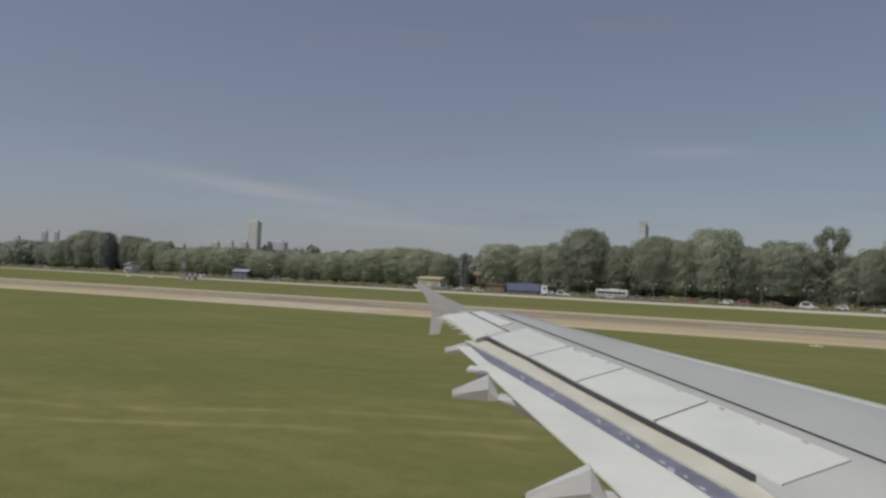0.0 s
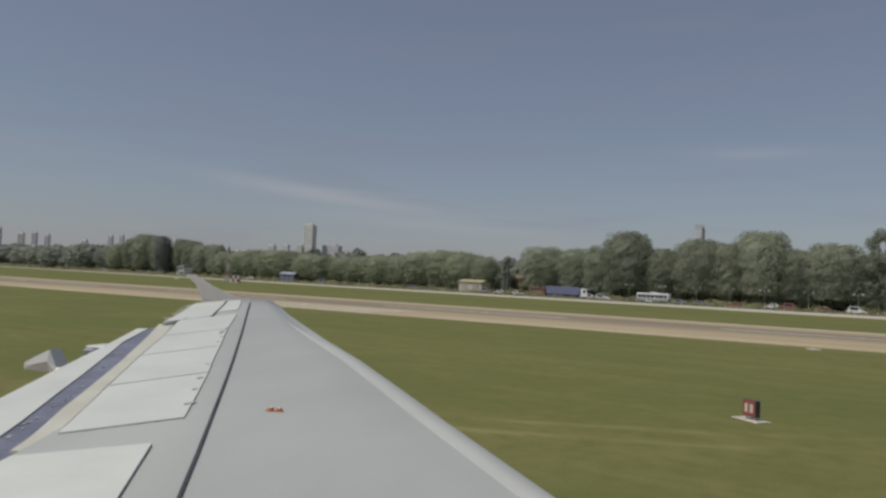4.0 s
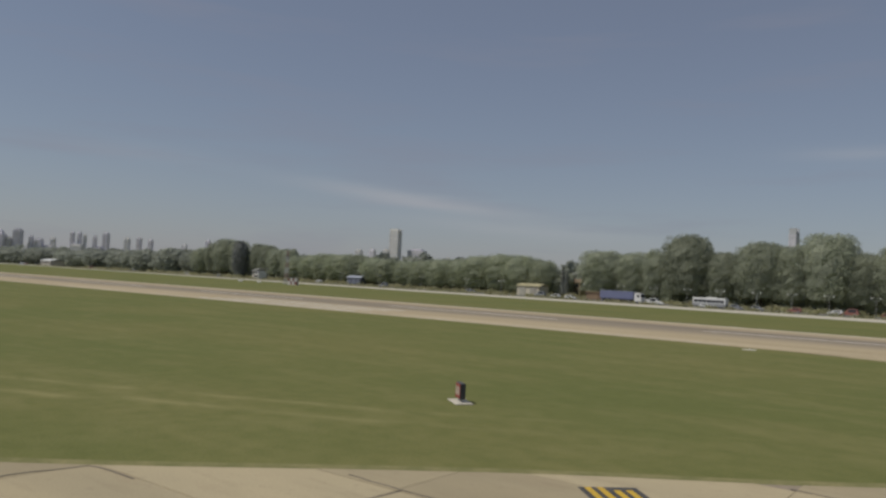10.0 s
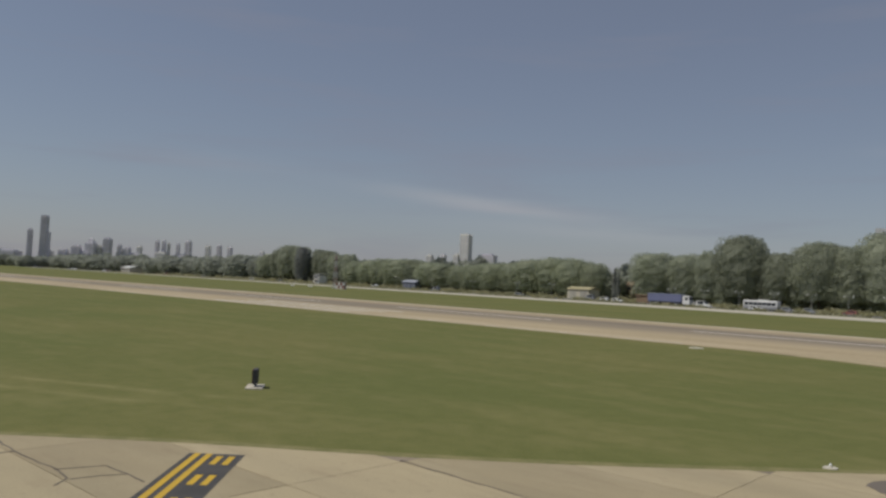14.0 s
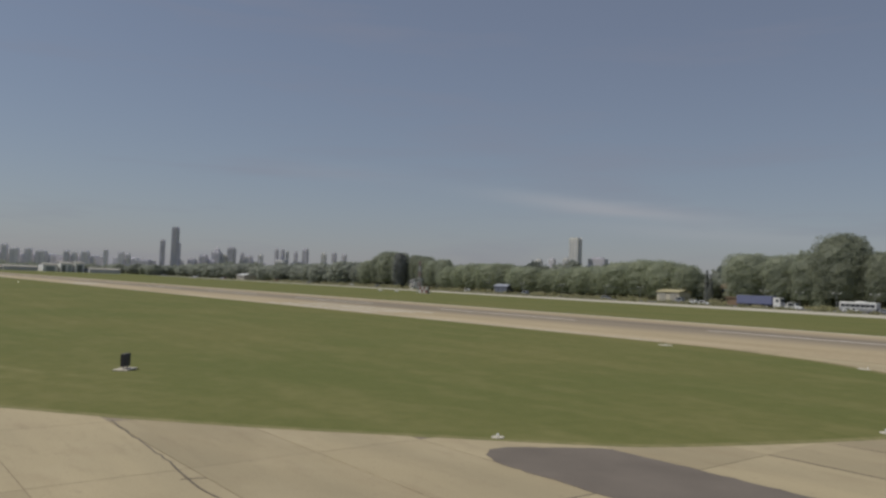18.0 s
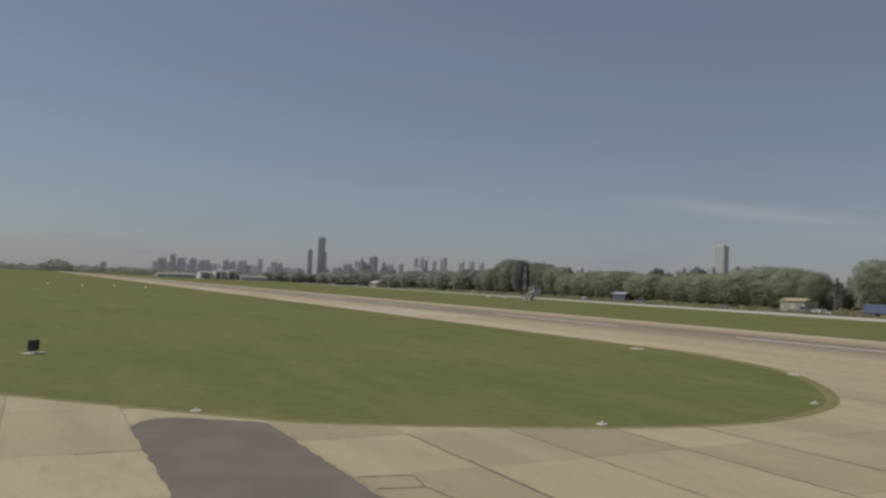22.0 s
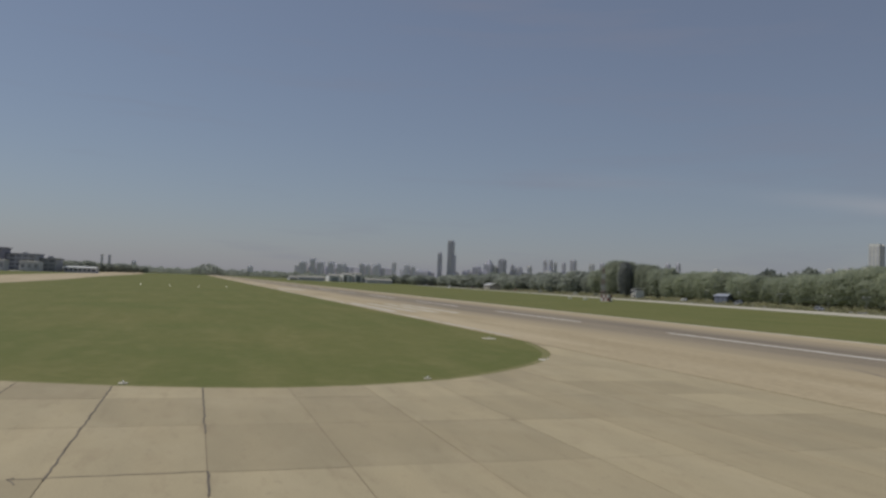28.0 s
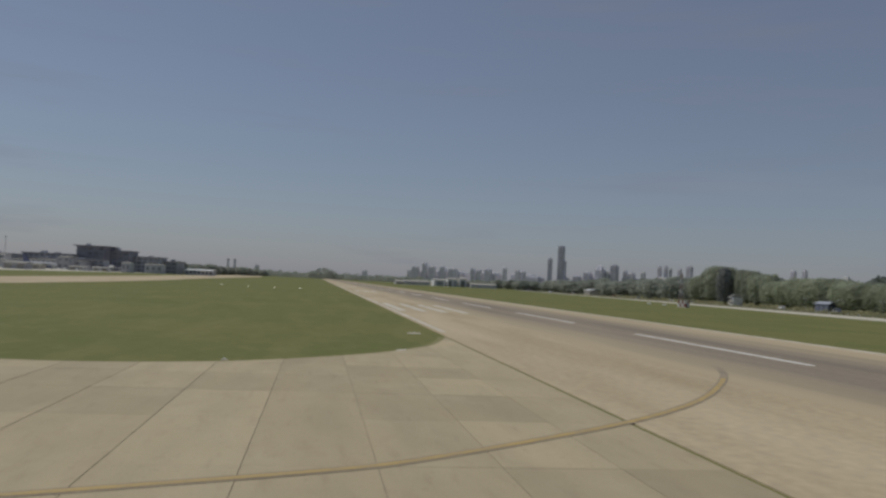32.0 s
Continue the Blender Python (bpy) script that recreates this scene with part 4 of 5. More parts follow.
for z0 in (0.9, 3.5):
    for x0 in (-2.7, -0.5, 1.7):
        pane = part("window", Geo().box(x0, -3.46, z0, x0 + 1.5, -3.3, z0 + 1.3), GLASS, villa)
        part("sill", Geo().box(x0 - 0.1, -3.55, z0 - 0.15, x0 + 1.6, -3.35, z0), WHITE, pane)
part("balcony", Geo().box(-3.3, -4.3, 2.7, 3.7, -3.35, 2.92), PAD, villa)
for x0 in (-3.9, 4.2):
    part("post", Geo().tube((x0, -4.1, 0), (x0, -4.1, 6.05 + 0.209 * x0), 0.13, 0.13, 8), WHITE, villa)
villa.scale = (0.78, 0.78, 0.88)
hall("shed", -172.2, 281, -6, 11.5, 7, 4.2, PAD, YELLOW, "pale shed with a yellow roof edge", doors=2, door_mat=ROOF, ridge=0.9)
hall("container", -137.5, 270, -4, 6.5, 2.6, 3.0, BROWN, BROWN, "brown freight container beside the avenue", doors=1, door_mat=BROWN, ridge=0.1, category="container")
hall("container", -129.4, 270, -4, 5.6, 2.6, 2.9, YELLOW, YELLOW, "yellow freight container beside the avenue", doors=1, door_mat=YELLOW, ridge=0.1, category="container")
hall("house", -161.5, 302, -6, 7, 7, 6.8, BRICK, BROWN, "ochre house half hidden by trees", windows=2, floors=2, ridge=1.5, category="house")
hall("shed", -686, 326, -6, 24, 12, 4.6, PAD, WHITE, "long low shed with a pale roof", windows=8, ridge=1.4)
# TERMINAL_WALL and DULL_PANE are lightened in colour to imitate haze over the apron
TERMINAL_WALL = material("grey_terminal_cladding", (0.50, 0.50, 0.51), (0.43, 0.43, 0.44), rough=0.75, scale=6, fine=0.8, bump=0, each=0.2)
HANGAR_WALL = material("pale_hangar_sheet", (0.74, 0.74, 0.72), (0.66, 0.66, 0.64), rough=0.7, scale=6, fine=0.8, bump=0, each=0.15)
TEAL = material("dull_teal_door", (0.29, 0.31, 0.31), (0.24, 0.26, 0.26), rough=0.7, scale=4, fine=1, bump=0, each=0.4)
DULL_PANE = material("hazed_window_band", (0.26, 0.265, 0.275), (0.22, 0.225, 0.235), rough=0.5, scale=4, fine=1, bump=0, each=0.3)
for x, y, w, h, d in ((-1112, 190, 40, 5.0, 0), (-1106, 224, 18, 9.0, 1), (-1101, 243, 15, 11.5, 2), (-1096, 258, 11, 12.5, 1), (-1085, 288, 40, 5, 0), (-1118, 170, 24, 4.0, 0)):
    hall("hangar", x - 14, y + 14, 90, w, 30, h, HANGAR_WALL if d else TERMINAL_WALL, ROOF, "pale hangar with dull teal doors" if d else "grey hangar with a plain front", doors=d, door_mat=TEAL, ridge=2.0)
def terminal(x, y, turn, wide, deep, high, floors, overhang, label, wall=None):
    """A terminal block: storeys set back behind projecting floor edges, window bays, a wide roof slab and roof plant."""
    ob = thing("terminal_building", pose(x, y, 0, 0, 0, turn), label, "terminal")
    wall = wall or TERMINAL_WALL
    part("wall", Geo().box(-wide / 2, -deep / 2, 0, wide / 2, deep / 2, high - 0.8), wall, ob)
    part("roof", Geo().box(-wide / 2 - overhang, -deep / 2 - overhang, high - 0.8, wide / 2 + overhang, deep / 2 + 1, high, 0.2), ROOF_EDGE, ob, "dark projecting roof slab")
    step = (high - 0.8) / floors
    for k in range(floors):
        z = step * k
        part("floor_edge", Geo().box(-wide / 2 - 0.7, -deep / 2 - 0.9, z + step - 0.6, wide / 2 + 0.7, -deep / 2 + 0.2, z + step - 0.15), wall, ob)
        n = max(3, int(wide / 6))
        for i in range(n):
            x0 = -wide / 2 + wide * (i + 0.1) / n
            part("window", Geo().box(x0, -deep / 2 - 0.08, z + step * 0.22, x0 + wide * 0.8 / n, -deep / 2 + 0.1, z + step * 0.78), DULL_PANE, ob)
    for i in range(max(1, int(wide / 16))):
        x0 = rng.uniform(-wide / 2, wide / 2 - 5)
        part("roof_plant", Geo().box(x0, -2, high - 0.05, x0 + rng.uniform(2.5, 5), 3, high + rng.uniform(1.0, 2.6), 0.1), TERMINAL_WALL, ob)
    return ob


ROOF_EDGE = material("dark_roof_fascia", (0.24, 0.24, 0.265), (0.19, 0.19, 0.215), rough=0.7, scale=5, fine=0.8, bump=0)
DARK_WALL = material("dark_terminal_cladding", (0.33, 0.32, 0.355), (0.28, 0.27, 0.30), rough=0.6, scale=6, fine=0.8, bump=0, each=0.15)
terminal(-800, -176, 76, 30, 22, 25.5, 5, 3.0, "stepped dark grey terminal tower with a wide overhanging roof", DARK_WALL)
terminal(-806, -151, 76, 24, 20, 22.0, 4, 1.5, "dark grey terminal wing with projecting floor edges", DARK_WALL)
terminal(-812, -125, 76, 30, 20, 17.0, 4, 1.0, "grey terminal wing stepping down beside the tower")
terminal(-818, -103, 78, 20, 20, 13.5, 3, 1.0, "low grey terminal wing beside the apron")
terminal(-790, -216, 76, 48, 22, 15.5, 4, 1.2, "long grey terminal hall with rows of windows")
terminal(-778, -268, 76, 56, 22, 13, 3, 1.0, "grey terminal hall with a flat roof")
terminal(-770, -186, 76, 64, 10, 11, 3, 0.8, "grey boarding concourse in front of the terminal")
for x, y, w, h, floors in ((-700, -262, 60, 9, 2), (-640, -215, 46, 6.5, 2), (-760, -205, 70, 8.5, 2)):
    hall("terminal_building", x, y, 76, w, 22, h, TERMINAL_WALL, ROOF, "grey flat-roofed terminal block with window rows", windows=max(4, int(w / 5)), floors=floors, ridge=0.4, pane=DULL_PANE)
hall("terminal_building", -822, -73, 84, 30, 14, 5.4, TERMINAL_WALL, WHITE, "long low pier with a white roof and dark window band", windows=7, ridge=1.2, pane=GLASS)
for x, y, w, h in ((-700, -120, 8, 9), (-742, -262, 16, 13), (-690, -226, 14, 11), (-770, -110, 18, 9), (-655, -258, 20, 8), (-790, -330, 50, 20), (-735, -185, 12, 12), (-610, -236, 22, 6)):
    hall("terminal_annex", x, y, 78, w, 9, h, TERMINAL_WALL, ROOF, "small grey annex beside the terminal", windows=max(2, w // 5), floors=max(1, h // 5), ridge=0.5, pane=DULL_PANE)
for x, y in ((-600, -172), (-575, -160), (-545, -190), (-660, -150), (-520, -150), (-690, -140), (-480, -176)):
    hall("apron_shed", x, y, 80, 12 + (x % 7), 7, 3.2 + (x % 3) * 0.6, PAD if x % 2 else TERMINAL_WALL, ROOF, "low pale grey service shed on the apron", doors=2, door_mat=ROOF, ridge=0.6)


def airliner(x, y, turn, length, label):
    ob = thing("airliner", pose(x, y, 0, 0, 0, turn), label, "aircraft", "parked airliners")
    r = 2.0
    prof = [(-0.5, 0.3, 1.2), (-0.42, 0.9, 0.9), (-0.28, 1.8, 0.2), (-0.1, 2.0, 0), (0.35, 2.0, 0), (0.43, 1.7, -0.15), (0.48, 1.0, -0.35), (0.5, 0.2, -0.5)]
    smooth(part("fuselage", Geo().loft([[(length * p, s * math.cos(k * math.tau / 16), 3.9 + dz + s * math.sin(k * math.tau / 16)) for k in range(16)] for p, s, dz in prof]), WHITE, ob))
    part("fin", Geo().loft([[(-length * 0.5 + a, s * 0.12, z) for a, z in ((1.0, 5.6), (7.5, 5.8), (2.6, 11.6), (0.2, 11.6))] for s in (-1, 1)]), BLUE, ob, "blue tail fin")
    for s in (-1, 1):
        part("wing", Geo().loft([[(2.5 + dx - back, s * yy, 3.0 + 0.09 * yy + z) for dx, z in ((2.6 * k, 0.0), (0.6 * k, 0.25 * k), (-2.6 * k, 0.0), (0, -0.2 * k))] for yy, k, back in ((1.6, 1.0, 0.0), (16.5, 0.32, 6.5))]), SKIN, ob)
        part("tailplane", Geo().loft([[(-length * 0.46 + dx * k, s * yy, 4.9 + z * k) for dx, z in ((1.6, 0), (0, 0.12), (-1.6, 0), (0, -0.12))] for yy, k in ((0.6, 1.0), (6.0, 0.45))]), WHITE, ob)
        e = part("engine", Geo().tube((2.2, s * 5.6, 2.0), (6.0, s * 5.6, 2.0), 0.75, 1.0, 14), BLUE, ob)
        part("inlet", Geo().tube((5.9, s * 5.6, 2.0), (6.02, s * 5.6, 2.0), 0.85, 0.85, 14), BLACK, e)
        part("main_wheel", Geo().tube((0.5, s * 3.2, 0.6), (0.5, s * 4.0, 0.6), 0.6, 0.6, 14).tube((0.5, s * 3.6, 0.6), (0.5, s * 3.6, 3.0), 0.15, 0.15, 6), TYRE, ob)
    part("nose_wheel", Geo().tube((length * 0.36, -0.3, 0.4), (length * 0.36, 0.3, 0.4), 0.4, 0.4, 12).tube((length * 0.36, 0, 0.4), (length * 0.36, 0, 2.6), 0.1, 0.1, 6), TYRE, ob)
    for i in range(14):
        for s in (-1, 1):
            part("cabin_window", Geo().box(-length * 0.3 + i * length * 0.045, s * 1.93 - 0.06, 4.1, -length * 0.3 + i * length * 0.045 + 0.35, s * 1.93 + 0.06, 4.6), GLASS, ob)
    return ob


airliner(-846, -88, 97, 36, "white parked airliner beside the far apron")
airliner(-640, -176, 150, 34, "white parked airliner nosed in at the terminal")
airliner(-760, -150, 200, 36, "white parked airliner with blue tail fin")

PALE_BLUE = material("grey_blue_roof_sheet", (0.20, 0.215, 0.27), (0.17, 0.185, 0.235), rough=0.6, scale=3, fine=3, bump=0.03)
DUSK_BLUE = material("grey_blue_wall_paint", (0.15, 0.165, 0.22), (0.13, 0.145, 0.195), rough=0.7, scale=3, fine=3, bump=0.03)
# mast red greyed in the paint to imitate haze in front of it
HAZED_RED = material("hazed_red_paint", (0.33, 0.26, 0.245), (0.29, 0.225, 0.21), rough=0.7, scale=1.0, fine=6, bump=0.02)
ROOF_PALE = material("pale_blue_roof_sheet", (0.34, 0.36, 0.43), (0.29, 0.31, 0.37), rough=0.6, scale=3, fine=3, bump=0.03)
HUT_RED = material("dull_red_hut_panel", (0.30, 0.13, 0.11), (0.26, 0.12, 0.10), rough=0.7, scale=1.0, fine=6, bump=0.02)
flood = thing("floodlight_mast", pose(-752, -246, 0), "tall slim apron floodlight mast", "mast")
part("pole", Geo().tube((0, 0, 0), (0, 0, 29), 0.35, 0.2, 8), STEEL, flood)
part("lamp_ring", Geo().tube((0, 0, 28.4), (0, 0, 29.1), 1.1, 1.1, 12), STEEL, flood)
for x, y in ((-242, 190), (-249.5, 187)):
    box = thing("guidance_light_box", pose(x, y, 0, 0, 0, 25), "small white light box on the grass by the perimeter road", "airfield light", "white light boxes")
    part("housing", Geo().box(-0.8, -0.35, 0.18, 0.8, 0.35, 0.62, 0.04), WHITE, box)
    for a in (-0.6, 0.6):
        part("leg", Geo().tube((a, 0, 0), (a, 0, 0.2), 0.05, 0.05, 8), STEEL, box)
# lattice mast, red and white
mast = thing("radio_mast", pose(-223.5, 187.5, 0, 0, 0, 20), "red and white lattice radio mast", "mast")
for k in range(6):
    g = Geo()
    z0, z1 = 2.1 * k, 2.1 * (k + 1)
    w0, w1 = 0.7 - 0.08 * k, 0.7 - 0.08 * (k + 1)
    for a in range(4):
        sx, sy = (1, 1, -1, -1)[a], (1, -1, -1, 1)[a]
        tx, ty = (1, -1, -1, 1)[a], (-1, -1, 1, 1)[a]
        g.tube((sx * w0, sy * w0, z0), (sx * w1, sy * w1, z1), 0.11, 0.11, 5)
        g.tube((sx * w0, sy * w0, z0), (tx * w1, ty * w1, z1), 0.06, 0.06, 4)
        g.tube((sx * w1, sy * w1, z1), (tx * w1, ty * w1, z1), 0.06, 0.06, 4)
    part("mast_section", g, HAZED_RED if k % 2 else STEEL, mast)
part("antenna", Geo().tube((0, 0, 12.4), (0, 0, 14.0), 0.07, 0.04, 6), STEEL, mast)

# chequered equipment hut beyond the runway
hut = thing("equipment_hut", pose(-217.5, 185.5, 0, 0, 0, 30), "red and white chequered equipment hut on the grass", "hut")
part("body", Geo().box(-1.6, -1.2, 0.25, 1.6, 1.2, 2.6, 0.03), WHITE, hut)
part("plinth", Geo().box(-1.8, -1.4, 0, 1.8, 1.4, 0.28, 0.03), PAD, hut)
for i in range(4):
    for k in range(2):
        part("panel", Geo().box(-1.57 + 0.79 * i, -1.26, 0.3 + 1.15 * k, -0.80 + 0.79 * i, -1.19, 1.43 + 1.15 * k, 0.01), HUT_RED if (i + k) % 2 else WHITE, hut)
for i in range(2):
    for k in range(2):
        part("panel", Geo().box(1.58, -1.18 + 1.18 * i, 0.3 + 1.15 * k, 1.65, -0.02 + 1.18 * i, 1.43 + 1.15 * k, 0.01), WHITE if (i + k) % 2 else HUT_RED, hut)
part("roof", Geo().box(-1.75, -1.35, 2.58, 1.75, 1.35, 2.72, 0.03), ROOF, hut)

hall("kiosk", -289.8, 296, 8, 8.6, 6, 3.7, DUSK_BLUE, ROOF_PALE, "blue-walled roadside hall with a pale blue gabled roof", doors=3, door_mat=PALE_BLUE, ridge=1.1)


# ---- street lamps, vehicles ----
def street_lamp(x, y, h):
    ob = thing("street_lamp", pose(x, y, 0, 0, 0, rng.uniform(-10, 10)), "slim grey street lamp with two white heads", "street lamp", "street lamps")
    part("pole", Geo().tube((0, 0, 0), (0, 0, h), 0.06, 0.04, 8), STEEL, ob)
    part("arm", Geo().tube((-1.2, 0, h + 0.1), (1.2, 0, h + 0.1), 0.03, 0.03, 6), STEEL, ob)
    for s in (-1, 1):
        smooth(part("lamp_head", Geo().loft([[(s * 1.25 + r * math.cos(k * math.tau / 8), r * math.sin(k * math.tau / 8), h + 0.1 + dz) for k in range(8)] for r, dz in ((0.10, 0.20), (0.28, 0.12), (0.30, 0), (0.16, -0.14))]), LAMP_GLASS, ob))


for x in (-142, -127, -113, -100, -88, -76, -64.5, -53.5, -40, -26, -12, 3, 18, -185, -205, -232, -262, -292):
    street_lamp(x, avenue(x) + 15 + rng.uniform(-1, 1), 5.5)


def wheels(ob, places, r, w):
    for x, y in places:
        t = part("wheel", Geo().tube((x, y - w / 2, r), (x, y + w / 2, r), r, r, 16), TYRE, ob)
        part("rim", Geo().tube((x, y - w / 2 - 0.01, r), (x, y + w / 2 + 0.01, r), r * 0.55, r * 0.55, 12), STEEL, t)


def car(x, y, turn, mat, label, van=False, group="cars on the avenue"):
    ob = thing("car" if not van else "van", pose(x, y, 0.05, 0, 0, turn), label, "car" if not van else "van", group)
    L, H, R = (2.15, 0.85, 1.45) if not van else (2.5, 1.0, 2.1)
    part("body", Geo().loft([[(px, s * 0.86, z) for px, z in ((-L, 0.3), (L, 0.3), (L, 0.62), (L * 0.5, H), (-L, H))] for s in (-1, 1)]), mat, ob)
    part("roof", Geo().loft([[(px, s * (0.84 - 0.1 * (z > 1)), z) for px, z in ((-L * 0.92, H - 0.02), (L * 0.5, H - 0.02), (L * 0.12, R), (-L * 0.75, R))] for s in (-1, 1)]), mat, ob)
    for s in (-1, 1):
        part("side_window", Geo().box(-L * 0.7, s * 0.83 - 0.03, H + 0.05, L * 0.16, s * 0.83 + 0.03, R - 0.16), GLASS, ob)
        part("headlight", Geo().box(L - 0.06, s * 0.62 - 0.16, 0.5, L + 0.03, s * 0.62 + 0.16, 0.64), LAMP_GLASS, ob)
    part("windscreen", Geo().loft([[(L * 0.44, s * 0.72, H + 0.06), (L * 0.46, s * 0.72, H + 0.08), (L * 0.17, s * 0.68, R - 0.05), (L * 0.15, s * 0.68, R - 0.07)] for s in (-1, 1)]), GLASS, ob)
    wheels(ob, [(-L * 0.62, -0.8), (-L * 0.62, 0.8), (L * 0.62, -0.8), (L * 0.62, 0.8)], 0.32, 0.2)


DULL_RED = material("dull_red_car_paint", (0.30, 0.13, 0.11), (0.26, 0.11, 0.09), rough=0.4, scale=3, fine=10, bump=0, speck=0.1)
GREY_CAR = material("silver_car_paint", (0.34, 0.35, 0.36), (0.30, 0.31, 0.32), rough=0.3, scale=3, fine=10, bump=0, speck=0.1, metal=0.3)
paints = [(WHITE, "white"), (GREY_CAR, "silver grey"), (WHITE, "white"), (GREY_CAR, "silver grey"), (GREY_CAR, "silver grey"), (WHITE, "white"), (DULL_RED, "dull red")]
for i, x in enumerate((-101, -78, -61, -51, -33, -24, -6, 14, -137, -190, -246, -305, -372, -420, -505, -590, -650, -690, -716, -742, -768, -801, -822, -860, -893, -940, -112, -95, -84, -70, -44, -17, 4, 24, -152, -163)):
    p, w = paints[(i * 3 + i // 4) % 7]
    car(x + rng.uniform(-2, 2), avenue(x) + (-10.0, -3.4, 3.4, 10.0)[i % 4], AVENUE_TURN + (0 if i % 4 < 2 else 180), p, f"{w} car on the grey avenue" if i % 5 else f"{w} van on the grey avenue", van=i % 5 == 0)

for i in range(14):
    x, y = -590 - 13 * i + rng.uniform(-5, 5), -124 - (i * 37) % 62 + rng.uniform(-3, 3)
    car(x, y, rng.uniform(0, 360), (WHITE, GREY_CAR, WHITE, YELLOW)[i % 4], ("white", "silver grey", "white", "pale yellow")[i % 4] + " service van on the apron", True, "service vans on the apron")
truck = thing("truck", pose(-118, avenue(-118) - 3.4, 0.05, 0, 0, AVENUE_TURN), "blue-sided articulated truck with white cab", "truck")
part("trailer", Geo().box(-8, -1.25, 1.1, 5.2, 1.25, 3.9, 0.06), BLUE, truck, "blue curtain-sided trailer")
part("chassis", Geo().box(-8, -0.9, 0.75, 8.0, 0.9, 1.1), BLACK, truck)
cab = part("cab", Geo().loft([[(px, s * 1.22, z) for px, z in ((5.7, 0.6), (8.2, 0.6), (8.25, 1.9), (7.9, 3.3), (5.7, 3.5))] for s in (-1, 1)]), WHITE, truck, "white cab")
part("windscreen", Geo().loft([[(8.26, s * 1.05, 2.0), (8.3, s * 1.05, 2.02), (8.0, s * 1.0, 3.05), (7.96, s * 1.0, 3.03)] for s in (-1, 1)]), GLASS, cab)
for s in (-1, 1):
    part("side_window", Geo().box(6.6, s * 1.22 - 0.03, 2.0, 7.6, s * 1.22 + 0.03, 2.9), GLASS, cab)
wheels(truck, [(x, s * 1.05) for x in (-7, -5.7, -4.4, 6.6, 3.4) for s in (-1, 1)], 0.5, 0.32)


def bus(x, y, turn, mat, label):
    b = thing("bus", pose(x, y, 0.05, 0, 0, turn), label, "bus", "buses on the avenue")
    part("body", Geo().box(-5.6, -1.25, 0.4, 5.6, 1.25, 3.1, 0.12), mat, b)
    for s in (-1, 1):
        for i in range(7):
            part("side_window", Geo().box(-5.2 + 1.5 * i, s * 1.25 - 0.03, 1.5, -3.85 + 1.5 * i, s * 1.25 + 0.03, 2.5), GLASS, b)
    part("skirt", Geo().box(-5.63, -1.28, 0.35, 5.63, 1.28, 1.25, 0.05), GREY_CAR, b, "grey lower side")
    part("windscreen", Geo().box(5.57, -1.1, 1.3, 5.64, 1.1, 2.7), GLASS, b)
    part("roof_unit", Geo().box(-2.0, -0.8, 3.08, 1.0, 0.8, 3.35, 0.05), mat, b)
    wheels(b, [(x0, s * 1.1) for x0 in (-3.4, 3.6) for s in (-1, 1)], 0.48, 0.3)


bus(-88, avenue(-88) + 3.4, 180 + AVENUE_TURN, WHITE, "white city bus on the grey avenue")

# ---- airfield signs and lights ----
SIGN_BACK = material("weathered_sign_back", (0.055, 0.055, 0.062), (0.08, 0.078, 0.08), rough=0.6, scale=0.5, fine=14, bump=0.03)
SIGN_RED = material("faded_sign_red", (0.30, 0.075, 0.06), (0.25, 0.065, 0.055), rough=0.6, scale=0.5, fine=14, bump=0.02)
sign = thing("taxiway_sign", pose(-23.3, 18.9, 0, 0, 0, 51), "taxiway sign box on a pale pad, red front and black back", "sign")
part("pad", Geo().box(-0.34, -0.62, 0, 0.34, 0.62, 0.05, 0.02), PAD, sign)
for y in (-0.2, 0.2):
    part("leg", Geo().tube((0, y, 0.03), (0, y, 0.20), 0.03, 0.035, 8), STEEL, sign)
part("box", Geo().box(-0.10, -0.32, 0.15, 0.10, 0.32, 0.74, 0.025), SIGN_BACK, sign)
face = part("face", Geo().box(-0.116, -0.29, 0.18, -0.09, 0.29, 0.71, 0.004), SIGN_RED, sign, "red sign face")
part("text_bar", Geo().box(-0.124, -0.2, 0.30, -0.11, -0.05, 0.60), PAD, face)
part("text_bar", Geo().box(-0.124, 0.05, 0.30, -0.11, 0.2, 0.60), PAD, face)


def edge_light(x, y, pad=0.38, h=0.13):
    ob = thing("edge_light", pose(x, y, 0, 0, 0, rng.uniform(0, 90)), "small taxiway edge light on a pale round pad", "airfield light", "edge lights")
    part("pad", Geo().loft([[(r * math.cos(k * math.tau / 20), r * math.sin(k * math.tau / 20), z) for k in range(20)] for r, z in ((pad, -0.02), (pad, 0.03), (pad * 0.93, 0.042))]), PAD, ob)
    part("stem", Geo().tube((0, 0, 0.03), (0, 0, h - 0.06), 0.022, 0.02, 8), YELLOW, ob)
    smooth(part("lens", Geo().loft([[(r * math.cos(k * math.tau / 10), r * math.sin(k * math.tau / 10), z) for k in range(10)] for r, z in ((0.035, h - 0.07), (0.038, h - 0.03), (0.025, h), (0.0, h + 0.01))]), LAMP_GLASS, ob))


